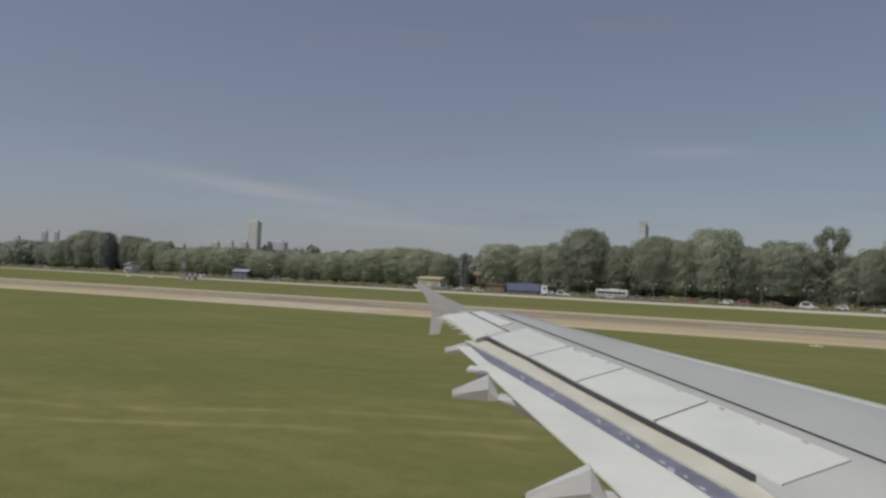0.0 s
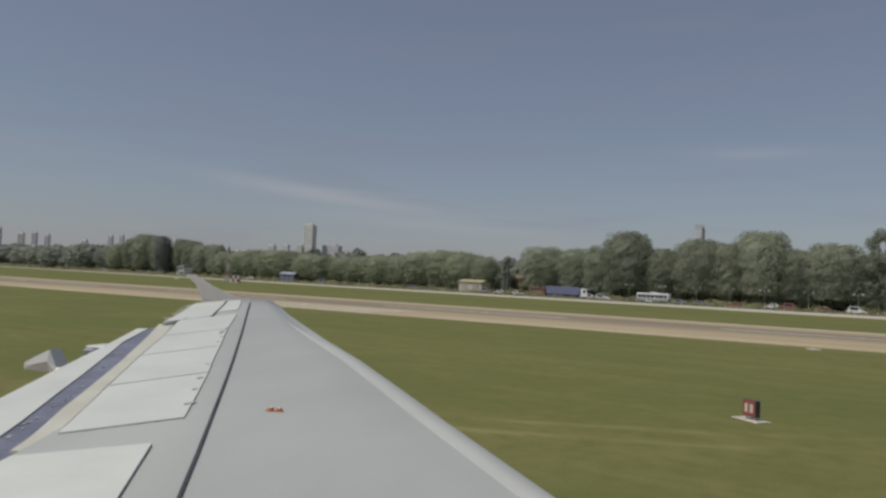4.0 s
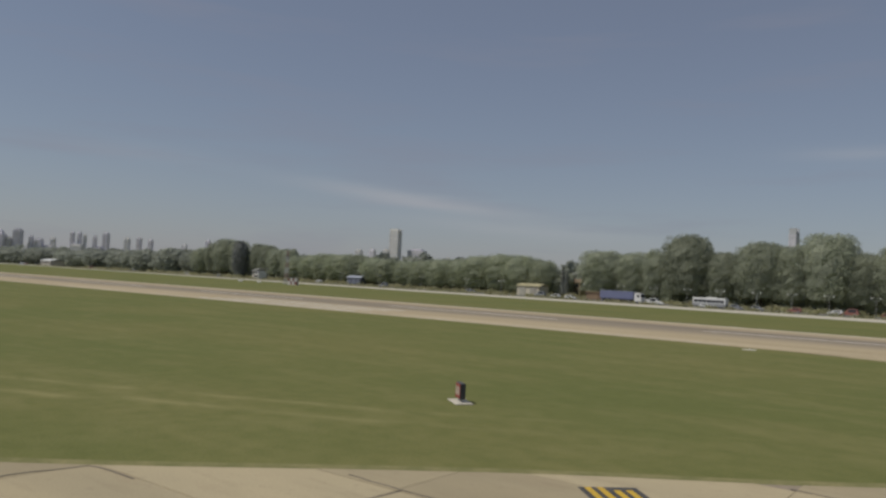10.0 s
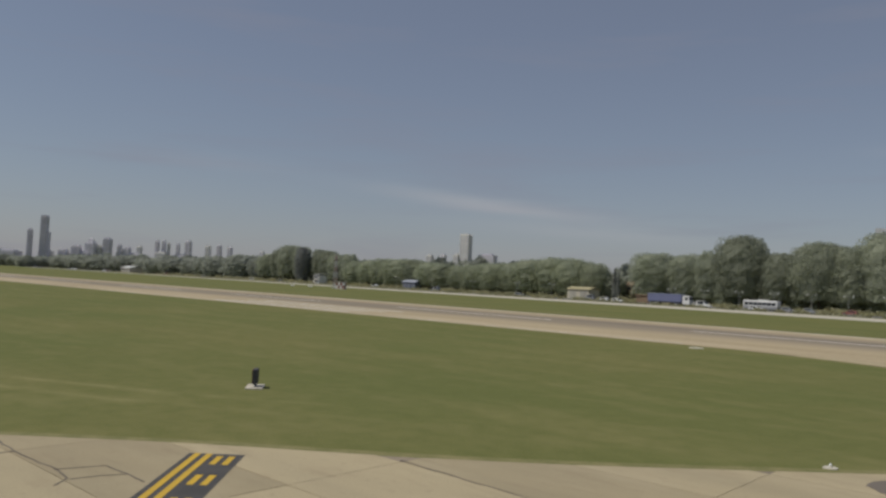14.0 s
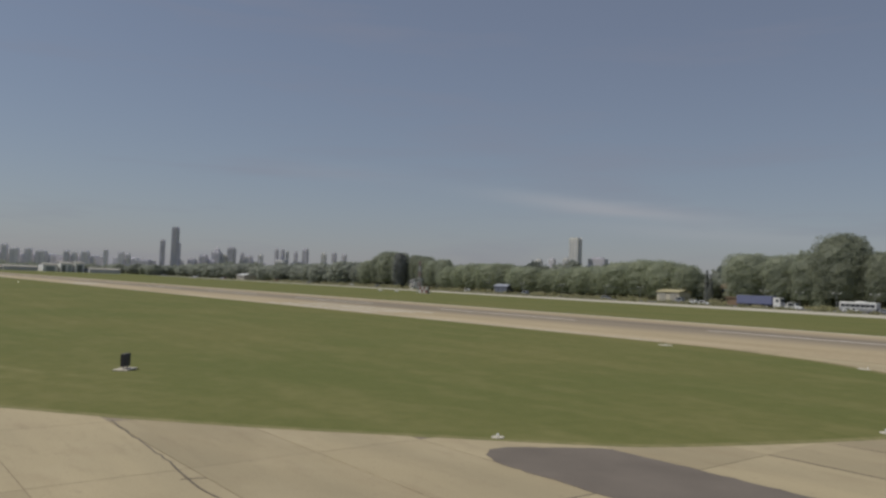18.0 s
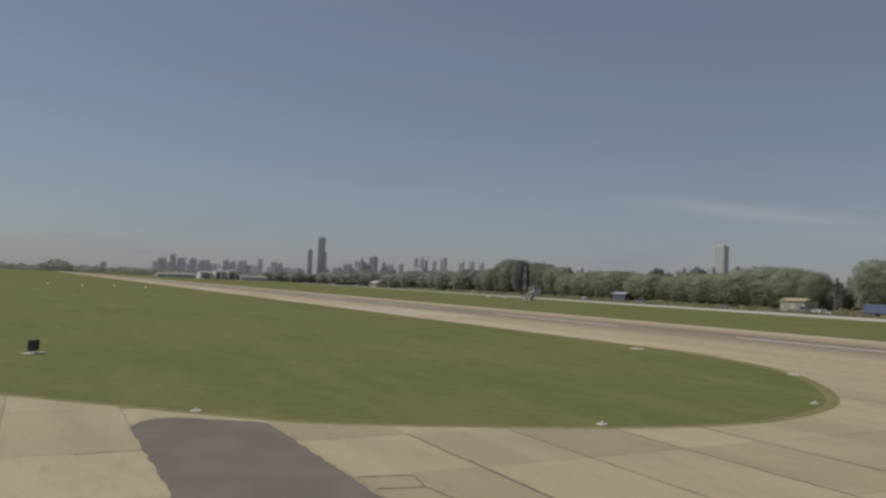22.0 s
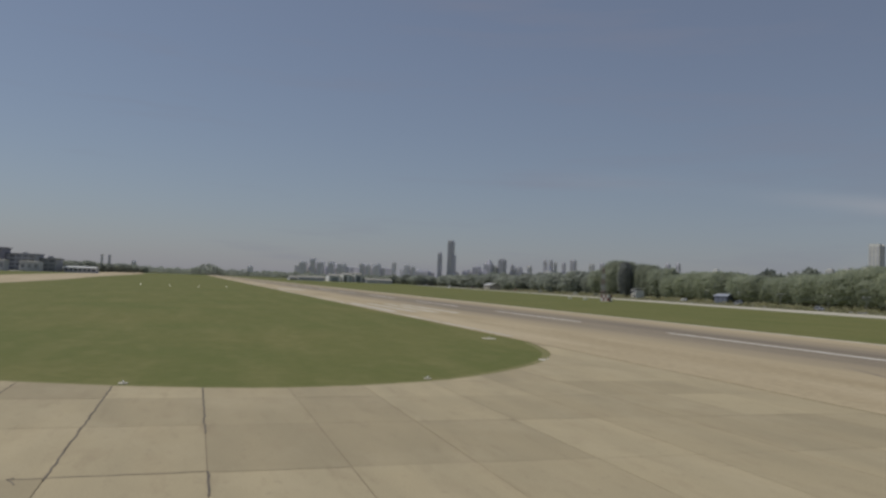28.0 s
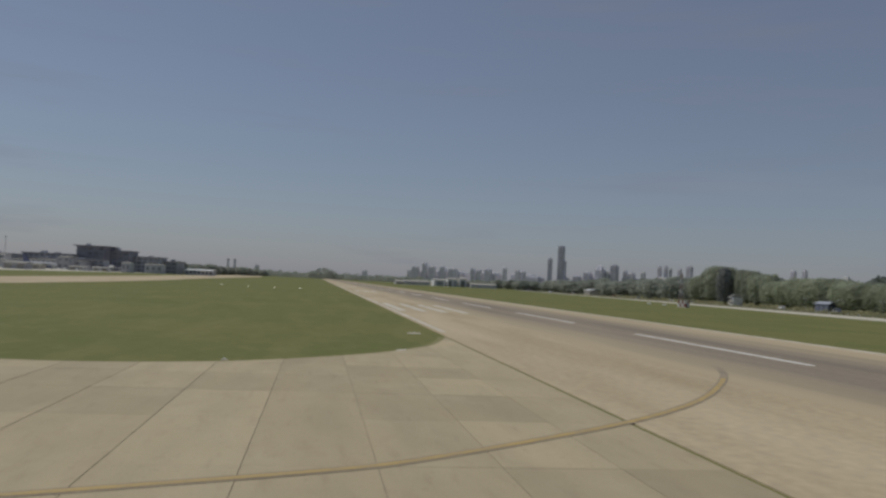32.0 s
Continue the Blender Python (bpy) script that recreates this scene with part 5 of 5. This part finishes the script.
for x, y in ((-36.6, -3.7), (-26.8, 2.2), (-3.5, 23.7), (2.4, 36.0), (1.0, 49.1), (-7.6, 59.5), (-24.4, 62.2), (-48, -10.6)):
    edge_light(x, y, 0.6 if y > 55 else 0.19)
LIT = material("lit_lamp_glass", (0.9, 0.88, 0.82), (0.9, 0.88, 0.82), rough=0.2, scale=1, fine=10, bump=0, speck=0.0)
LIT.node_tree.nodes["Principled BSDF"].inputs["Emission Color"].default_value = (1, 0.93, 0.8, 1)
LIT.node_tree.nodes["Principled BSDF"].inputs["Emission Strength"].default_value = 1.0
for x, y in ((-219, 22.3), (-219, 31.0), (-219, 39.5), (-219, 48.1)):
    ob = thing("approach_light", pose(x, y, 0), "lit white airfield lamp on a short mast", "airfield light", "row of lit lamps")
    part("pole", Geo().tube((0, 0, 0), (0, 0, 0.36), 0.04, 0.04, 8), YELLOW, ob)
    smooth(part("lamp", Geo().loft([[(r * math.cos(k * math.tau / 12), r * math.sin(k * math.tau / 12), z) for k in range(12)] for r, z in ((0.06, 0.30), (0.12, 0.35), (0.12, 0.46), (0.05, 0.51))]), LIT, ob))

# ---- ragged grass along the pavement ----
v, f = [], []
line = [Vector(p) for p in EDGE if p[0] > -60]
for a, b in zip(line, line[1:]):
    for _ in range(int((b - a).length * 70)):
        p = a.lerp(b, rng.random())
        n = Vector((-(b - a).y, (b - a).x)).normalized()
        p = p + n * (rng.normal() * 0.16 + 0.05)
        h, w, t = 0.008 + 0.016 * rng.random(), 0.02 + 0.03 * rng.random(), rng.random() * math.tau
        o = len(v)
        v += [(p.x - w * math.cos(t), p.y - w * math.sin(t), 0.0), (p.x + w * math.cos(t), p.y + w * math.sin(t), 0.0), (p.x + rng.normal() * 0.05, p.y + rng.normal() * 0.05, h)]
        f.append((o, o + 1, o + 2))
g = Geo()
g.v, g.f = v, f
FRINGE = material("dry_grass_blades", (0.24, 0.215, 0.095), (0.16, 0.16, 0.058), rough=0.9, scale=0.8, fine=9, bump=0, speck=0.8)
tagged(part("verge", ribbon([(p[0] - 0.0, p[1]) for p in EDGE if p[0] > -100], 1.1, -0.03, 0.012), FRINGE), "straw-coloured dry verge along the taxiway", "grass", kind="structure")
tagged(part("grass_fringe", g, FRINGE), "ragged dry grass along the pavement edge", "grass", kind="stuff")

# ---- the aircraft wing, standing where the taxi run begins ----
wing = thing("aircraft_wing", pose(-23.840, -12.387, 0.120, -0.22, -0.15, 19.04), "grey and white swept airliner wing with extended flaps and tip fence", "aircraft wing")


def rise(y):
    return 2.53 + 0.089 * y


def along(table, y):
    """The value at y on a line of (y, aft) corners."""
    for (y0, a0), (y1, a1) in zip(table, table[1:]):
        if y <= y1 or (y1, a1) == table[-1]:
            return a0 + (a1 - a0) * (y - y0) / (y1 - y0)


LEADING = [(1.2, -7.62), (7.98, -3.20), (8.9, -2.66), (9.54, -2.22), (10.33, -1.69), (11.19, -1.04), (12.41, -0.26), (13.07, 0.20), (13.96, 0.74), (15.0, 1.33)]
SPAR = [(1.2, -3.95), (5.58, -2.18), (8.32, -1.04), (10.8, 0.03), (14.05, 1.46), (15.0, 1.86)]
HINGE = [(1.2, -1.38), (5.37, -0.86), (5.85, -0.80), (6.77, -0.43), (7.45, -0.14), (8.98, 0.49), (10.4, 1.04), (11.83, 1.66), (12.67, 1.86), (15.0, 2.45)]
SHROUD = [(1.2, -1.36), (5.54, -0.84), (5.88, -0.78), (6.24, -0.62), (6.81, -0.42), (7.64, -0.09), (8.94, 0.42), (10.2, 0.92), (11.38, 1.37), (12.0, 1.65)]
COVE_IN = [(1.2, -1.17), (5.69, -0.58), (6.07, -0.44), (6.86, -0.10), (7.64, 0.20), (9.01, 0.75), (10.68, 1.47), (11.62, 1.90)]
COVE_OUT = [(1.2, -0.97), (5.5, -0.39), (6.28, -0.10), (7.31, 0.33), (8.18, 0.68), (9.72, 1.33), (10.24, 1.56), (11.53, 1.95)]
TRAIL = [(1.2, -0.86), (5.9, 0.38), (6.95, 0.71), (8.16, 1.09), (9.51, 1.50), (10.45, 1.79), (11.36, 2.09), (11.7, 2.18)]
FRONT = [(1.2, -3.75), (6.49, -1.55), (7.28, -1.23), (8.24, -0.83), (9.0, -0.49), (9.79, -0.16), (11.15, 0.44), (12.92, 1.14), (15.0, 2.0)]


def skin(y0, y1, front, rear, lift, drop, thick, n=8, bulge=0.0):
    """A slice of the wing between two lines along the span, with thickness below it."""
    g = Geo()
    rings = []
    for i in range(n + 1):
        y = y0 + (y1 - y0) * i / n
        a, b, z = along(front, y), along(rear, y), rise(y)
        top = [(-(a + (b - a) * k / 4), y, z + lift + (drop - lift) * k / 4 + bulge * math.sin(math.pi * k / 4)) for k in range(5)]
        rings.append(top + [(-b, y, z + drop - thick * 0.4), (-a, y, z + lift - thick)])
    return g.loft(rings)


box_rings = []
for i in range(15):
    y = 1.2 + 13.8 * i / 14
    a, s, b, z = along(LEADING, y), along(SPAR, y), along(HINGE, y), rise(y)
    t = 0.62 - 0.032 * y
    box_rings.append([(-a, y, z - 0.10), (-a - 0.06 + 0.02, y, z - 0.05), (-(a + (s - a) * 0.12), y, z + 0.0), (-(a + (s - a) * 0.5), y, z + 0.022), (-s, y, z + 0.012), (-b, y, z - 0.012),
                      (-b, y, z - 0.05 - t * 0.25), (-s, y, z - t), (-(a + (s - a) * 0.4), y, z - t), (-(a + (s - a) * 0.08), y, z - t * 0.4)])
smooth(part("wing_box", Geo().loft(box_rings), SKIN, wing, "light grey painted wing box"))
slat = Geo()
rings = []
for i in range(11):
    y = 2.2 + 12.4 * i / 10
    a, z = along(LEADING, y), rise(y)
    rings.append([(-a + 0.05, y, z - 0.11), (-a + 0.055, y, z - 0.06), (-a - 0.02, y, z - 0.012), (-a - 0.30, y, z + 0.010), (-a - 0.30, y, z - 0.05), (-a - 0.05, y, z - 0.2)])
smooth(part("slat", slat.loft(rings), SKIN, wing, "leading-edge slat"))
SEAM = [(y, a - 0.012) for y, a in SPAR]
SEAM_B = [(y, a + 0.016) for y, a in SPAR]
part("spar_seam", skin(1.3, 14.4, SEAM, SEAM_B, 0.026, 0.026, 0.012, 12), SEAM_AND_SHADE, wing, "dark seam along the rear spar")


def panel(y0, y1, front, rear, lift, drop, thick, shift, shift_out, n=4):
    """A skin panel whose ends run slantwise across the span."""
    rings = []
    for i in range(n + 1):
        yr = y0 + (y1 - y0) * i / n
        yf = yr + shift + (shift_out - shift) * i / n
        a, b = along(front, yf), along(rear, yr)
        top = [(-(a + (b - a) * k / 4), yf + (yr - yf) * k / 4, rise(yf + (yr - yf) * k / 4) + lift + (drop - lift) * k / 4) for k in range(5)]
        rings.append(top + [(-b, yr, rise(yr) + drop - thick), (-a, yf, rise(yf) + lift - thick)])
    return Geo().loft(rings)


REAR = [(y, a - 0.02) for y, a in HINGE]
for y0, y1, s0, s1 in ((5.86, 7.41, 0.65, 0.82), (7.44, 8.95, 0.82, 0.84), (8.98, 10.37, 0.84, 0.82), (10.40, 11.78, 0.82, 1.05)):
    part("spoiler", panel(y0, y1, FRONT, REAR, 0.022, 0.003, 0.014, s0, s1), PANEL, wing, "white spoiler panel")
part("inner_panel", panel(1.4, 5.27, [(y, a + 0.40) for y, a in SPAR], REAR, 0.027, 0.006, 0.02, 0.49, 0.49), PANEL, wing, "white inboard spoiler panel")
# shade inside the gap behind the spoilers, laid in as two dark strips
part("gap_shade", skin(1.3, 11.95, [(y, a - 0.05) for y, a in HINGE], [(y, a + 0.012) for y, a in HINGE], -0.014, -0.014, 0.12, 40), SEAM_AND_SHADE, wing, "shade of the gap behind the spoilers, painted dark")
part("gap_floor_shade", skin(1.3, 11.95, HINGE, [(y, a + 0.05) for y, a in SHROUD], -0.105, -0.105, 0.03, 40), SEAM_AND_SHADE, wing)
for yr, shift in ((7.425, 0.82), (8.965, 0.84), (10.385, 0.82)):
    part("spoiler_joint", panel(yr - 0.022, yr + 0.022, FRONT, REAR, 0.017, -0.002, 0.01, shift, shift, 1), SEAM_AND_SHADE, wing)
part("flap", skin(5.62, 11.9, SHROUD, COVE_IN, -0.075, -0.085, 0.05, 30), BEIGE, wing, "dusty cream flap shroud")
part("flap", skin(1.3, 5.57, SHROUD, COVE_IN, -0.08, -0.09, 0.05, 8), COVE, wing, "blue-grey inboard flap shroud")
part("flap_cove", skin(1.3, 11.6, COVE_IN, COVE_OUT, -0.105, -0.10, 0.05, 40), COVE, wing, "blue-grey metal flap track recess")
part("flap", skin(1.3, 11.4, COVE_OUT, TRAIL, -0.085, -0.095, 0.05, 40), PANEL, wing, "white extended trailing flap")
a = along(TRAIL, 9.95)
part("flap_tab", Geo().box(-a - 0.17, 9.76, rise(9.95) - 0.15, -a + 0.10, 10.15, rise(9.95) - 0.10, 0.01), PANEL, wing)
part("flap_bracket", Geo().box(-a - 0.02, 9.5, rise(9.6) - 0.16, -a + 0.12, 9.72, rise(9.6) - 0.088, 0.01), COVE, wing, "dark flap bracket")
AIL_A = [(12.5, 1.42), (14.3, 2.10), (15.0, 2.40)]
AIL_B = [(11.6, 1.82), (12.06, 1.95), (13.07, 2.27), (13.96, 2.59), (14.75, 2.86)]
part("aileron", panel(11.72, 14.2, AIL_A, AIL_B, 0.0, -0.02, 0.05, 0.85, 0.5, 6), PANEL, wing, "white aileron")
part("aileron_seam", panel(12.45, 14.6, [(y, a - 0.035) for y, a in AIL_A], AIL_A, 0.010, 0.008, 0.012, 0.0, 0.0, 6), SEAM_AND_SHADE, wing)
part("tip_panel", panel(12.95, 14.6, [(y, a + 0.20) for y, a in SPAR], [(y, a - 0.04) for y, a in AIL_A], 0.020, 0.006, 0.014, 0.4, 0.2, 4), PANEL, wing, "white panel ahead of the aileron")
for y in (12.2, 12.75, 13.1, 13.4, 13.7, 13.95):
    a = along(AIL_B, y)
    part("static_wick", Geo().tube((-a, y, rise(y) - 0.03), (-a - 0.17, y + 0.03, rise(y) - 0.04), 0.014, 0.006, 6), FAIRING, wing)
# chipped paint on the leading edge of the spoilers and the flap recess
chips = np.random.default_rng(23)
for n in range(13):
    y = 6.6 + chips.random() * 5.6
    a = along(FRONT, y) + 0.01 + 0.05 * chips.random()
    w, d = 0.03 + 0.10 * chips.random(), 0.012 + 0.03 * chips.random()
    ring = [(-a - d * math.sin(k * math.tau / 7) * (0.6 + 0.5 * chips.random()), y + w * math.cos(k * math.tau / 7) * (0.6 + 0.5 * chips.random())) for k in range(7)]
    part("paint_chip", Geo().prism(ring, rise(y) + 0.015, rise(y) + 0.0235), SKIN, wing)
for n in range(34):
    y = 5.4 + chips.random() ** 1.6 * 5.0
    f = chips.random()
    a = along(COVE_IN, y) * (1 - f) + along(COVE_OUT, y) * f
    w, d = 0.02 + 0.07 * chips.random(), 0.004 + 0.012 * chips.random()
    ring = [(-a - d * math.sin(k * math.tau / 6) * (0.5 + 0.6 * chips.random()) - 0.25 * w * math.cos(k * math.tau / 6), y + w * math.cos(k * math.tau / 6) * (0.6 + 0.5 * chips.random())) for k in range(6)]
    part("scratch", Geo().prism(ring, rise(y) - 0.115, rise(y) - 0.096), FAIRING, wing)
z = rise(15.1)
fence = Geo()
prof = [(1.35, z - 0.05), (2.28, z + 0.03), (2.81, z + 0.25), (3.20, z + 0.455), (3.41, z + 0.46), (3.16, z + 0.27), (3.05, z + 0.07), (3.0, z - 0.03), (2.3, z - 0.14)]
fence.loft([[(-a, 15.03, h) for a, h in prof], [(-a, 15.09, h) for a, h in prof]])
fence = part("tip_fence", fence, FAIRING, wing, "white triangular wing tip fence")
prof = [(2.70, z - 0.06), (2.99, z - 0.04), (3.02, z - 0.53), (2.82, z - 0.51)]
part("lower_fin", Geo().loft([[(-a, 15.035, h) for a, h in prof], [(-a, 15.085, h) for a, h in prof]]), FAIRING, fence)
for y, tip_a, tip_z, top_a, top_z, deep in ((8.7, 1.87, 3.165, 1.44, 3.40, 0.42), (5.8, 1.00, 2.85, 0.52, 3.13, 0.42), (12.0, 2.35, 3.35, 1.9, 3.52, 0.25), (2.6, -0.4, 2.4, -1.0, 2.75, 0.45)):
    rings = []
    for a, top, low, w in ((tip_a, tip_z + 0.02, tip_z - 0.065, 0.015), ((tip_a + top_a) / 2, (tip_z + top_z) / 2, tip_z - 0.07, 0.085), (top_a + 0.02, top_z - 0.03, tip_z - 0.075, 0.13), (top_a - 0.10, rise(y) - 0.14, tip_z - 0.08, 0.15), (top_a - 0.8, rise(y) - 0.2, rise(y) - deep - 0.12, 0.18), (top_a - 2.0, rise(y) - 0.35, rise(y) - 0.7, 0.15), (top_a - 2.6, rise(y) - 0.5, rise(y) - 0.6, 0.03)):
        m = (top + low) / 2
        rings.append([(-a, y + w * 0.75, top), (-a, y + w, m), (-a, y + w * 0.6, low), (-a, y - w * 0.6, low), (-a, y - w, m), (-a, y - w * 0.75, top)])
    part("flap_track_fairing", Geo().loft(rings), FAIRING, wing, "pointed flap track fairing")
anchor = part("tie_down_mark", Geo().box(2.11, 6.90, rise(6.93) + 0.015, 2.28, 6.955, rise(6.93) + 0.024, 0.004), ORANGE, wing, "small orange tie-down mark")
for x in (2.155, 2.235):
    part("lug_rim", Geo().tube((x, 6.93, rise(6.93) + 0.02), (x, 6.93, rise(6.93) + 0.045), 0.034, 0.026, 12), ORANGE, anchor)
    smooth(part("lug", Geo().tube((x, 6.93, rise(6.93) + 0.02), (x, 6.93, rise(6.93) + 0.052), 0.020, 0.013, 10), WHITE, anchor))
gear = part("landing_gear", Geo().tube((2.4, 2.2, 0.43), (2.6, 2.3, 2.45), 0.12, 0.15, 12).tube((2.4, 1.7, 0.46), (2.4, 2.7, 0.46), 0.09, 0.09, 10), STEEL, wing, "main landing gear leg")
for y in (1.72, 2.68):
    w = part("wheel", Geo().loft([[(2.4 + r * math.cos(k * math.tau / 24), y + d, 0.505 + r * math.sin(k * math.tau / 24)) for k in range(24)] for r, d in ((0.40, -0.2), (0.55, -0.19), (0.58, -0.08), (0.58, 0.08), (0.55, 0.19), (0.40, 0.2))]), TYRE, gear)

# ---- concrete slabs of the taxiway ----
JOINTS_Y = [-8.6, -5.2, -1.9, 1.4, 4.7, 8.0, 11.4, 14.8, 18.1, 21.45, 25.45, 28.8, 32.2, 35.7, 39.0, 42.3, 45.5, 48.9, 52.1, 55.3, 58.4, 61.5, 64.4]
JOINTS_X = [-41.2, -35.2, -29.2, -23.2, -17.2, -10.8, -4.3, 2.1, 6.4, 11.6, 17.2, 23.4, 29.6, 35.8, 42.1, 48.3]
def tidy(poly):
    """Drops doubled corners and spikes of no width."""
    done = False
    while not done and len(poly) > 2:
        done = True
        for i in range(len(poly)):
            a, b, c = Vector(poly[i - 1]), Vector(poly[i]), Vector(poly[(i + 1) % len(poly)])
            u, v = b - a, c - b
            if u.length < 0.004 or (abs(u.x * v.y - u.y * v.x) < 0.004 * max(u.length, v.length) and u.dot(v) < 0):
                poly = poly[:i] + poly[i + 1:]
                done = False
                break
    return poly


for y0, y1 in zip(JOINTS_Y, JOINTS_Y[1:]):
    for x0, x1 in zip(JOINTS_X, JOINTS_X[1:]):
        gx, gy = random.uniform(0.005, 0.011), random.uniform(0.009, 0.017)
        cell = tidy(clip(TAXI, x0 + gx, y0 + gy, x1 - gx, y1 - gy))
        if len(cell) < 3:
            continue
        area = abs(sum(a[0] * b[1] - b[0] * a[1] for a, b in zip(cell, cell[1:] + cell[:1]))) / 2
        if area < 0.4:
            continue
        top = 0.044 + random.uniform(-0.003, 0.003)
        part("slab", Geo().prism(cell, 0.01, top), CONCRETE, taxiway)
# ragged asphalt repair that fills one row of slabs
outline = []
for a, b in (((34, 21.42), (-0.9, 21.4)), ((-0.9, 21.4), (-1.9, 21.75)), ((-1.9, 21.75), (-2.3, 22.3)), ((-2.3, 22.3), (-2.3, 22.9)), ((-2.3, 22.9), (-1.0, 24.9)), ((-1.0, 24.9), (-0.6, 25.35)), ((-0.6, 25.35), (34, 25.42))):
    n = max(2, int(math.dist(a, b) / 0.3))
    outline += [(a[0] + (b[0] - a[0]) * i / n + random.uniform(-0.03, 0.03), a[1] + (b[1] - a[1]) * i / n + random.uniform(-0.045, 0.045)) for i in range(n)]
part("asphalt_patch", Geo().prism(outline[::-1], 0.02, 0.056), ASPHALT, taxiway, "dark asphalt repair strip")

# the paving beyond, too far off to pick apart
outer = Geo()
OUTER_X = [JOINTS_X[0] - 6.0 * k for k in range(19, 0, -1)] + JOINTS_X + [JOINTS_X[-1] + 6.2 * k for k in range(1, 11)]
OUTER_Y = [JOINTS_Y[0] - 3.3 * k for k in range(32, 0, -1)] + JOINTS_Y
for y0, y1 in zip(OUTER_Y, OUTER_Y[1:]):
    for x0, x1 in zip(OUTER_X, OUTER_X[1:]):
        if y0 >= JOINTS_Y[0] and JOINTS_X[0] <= x0 < JOINTS_X[-1]:
            continue
        cell = tidy(clip(TAXI, x0 + 0.01, y0 + 0.02, x1 - 0.01, y1 - 0.02))
        if len(cell) > 2:
            outer.prism(cell, 0.01, 0.044)
tagged(part("outer_slabs", outer, CONCRETE, taxiway), "joined concrete slabs of the outer taxiway", kind="stuff")
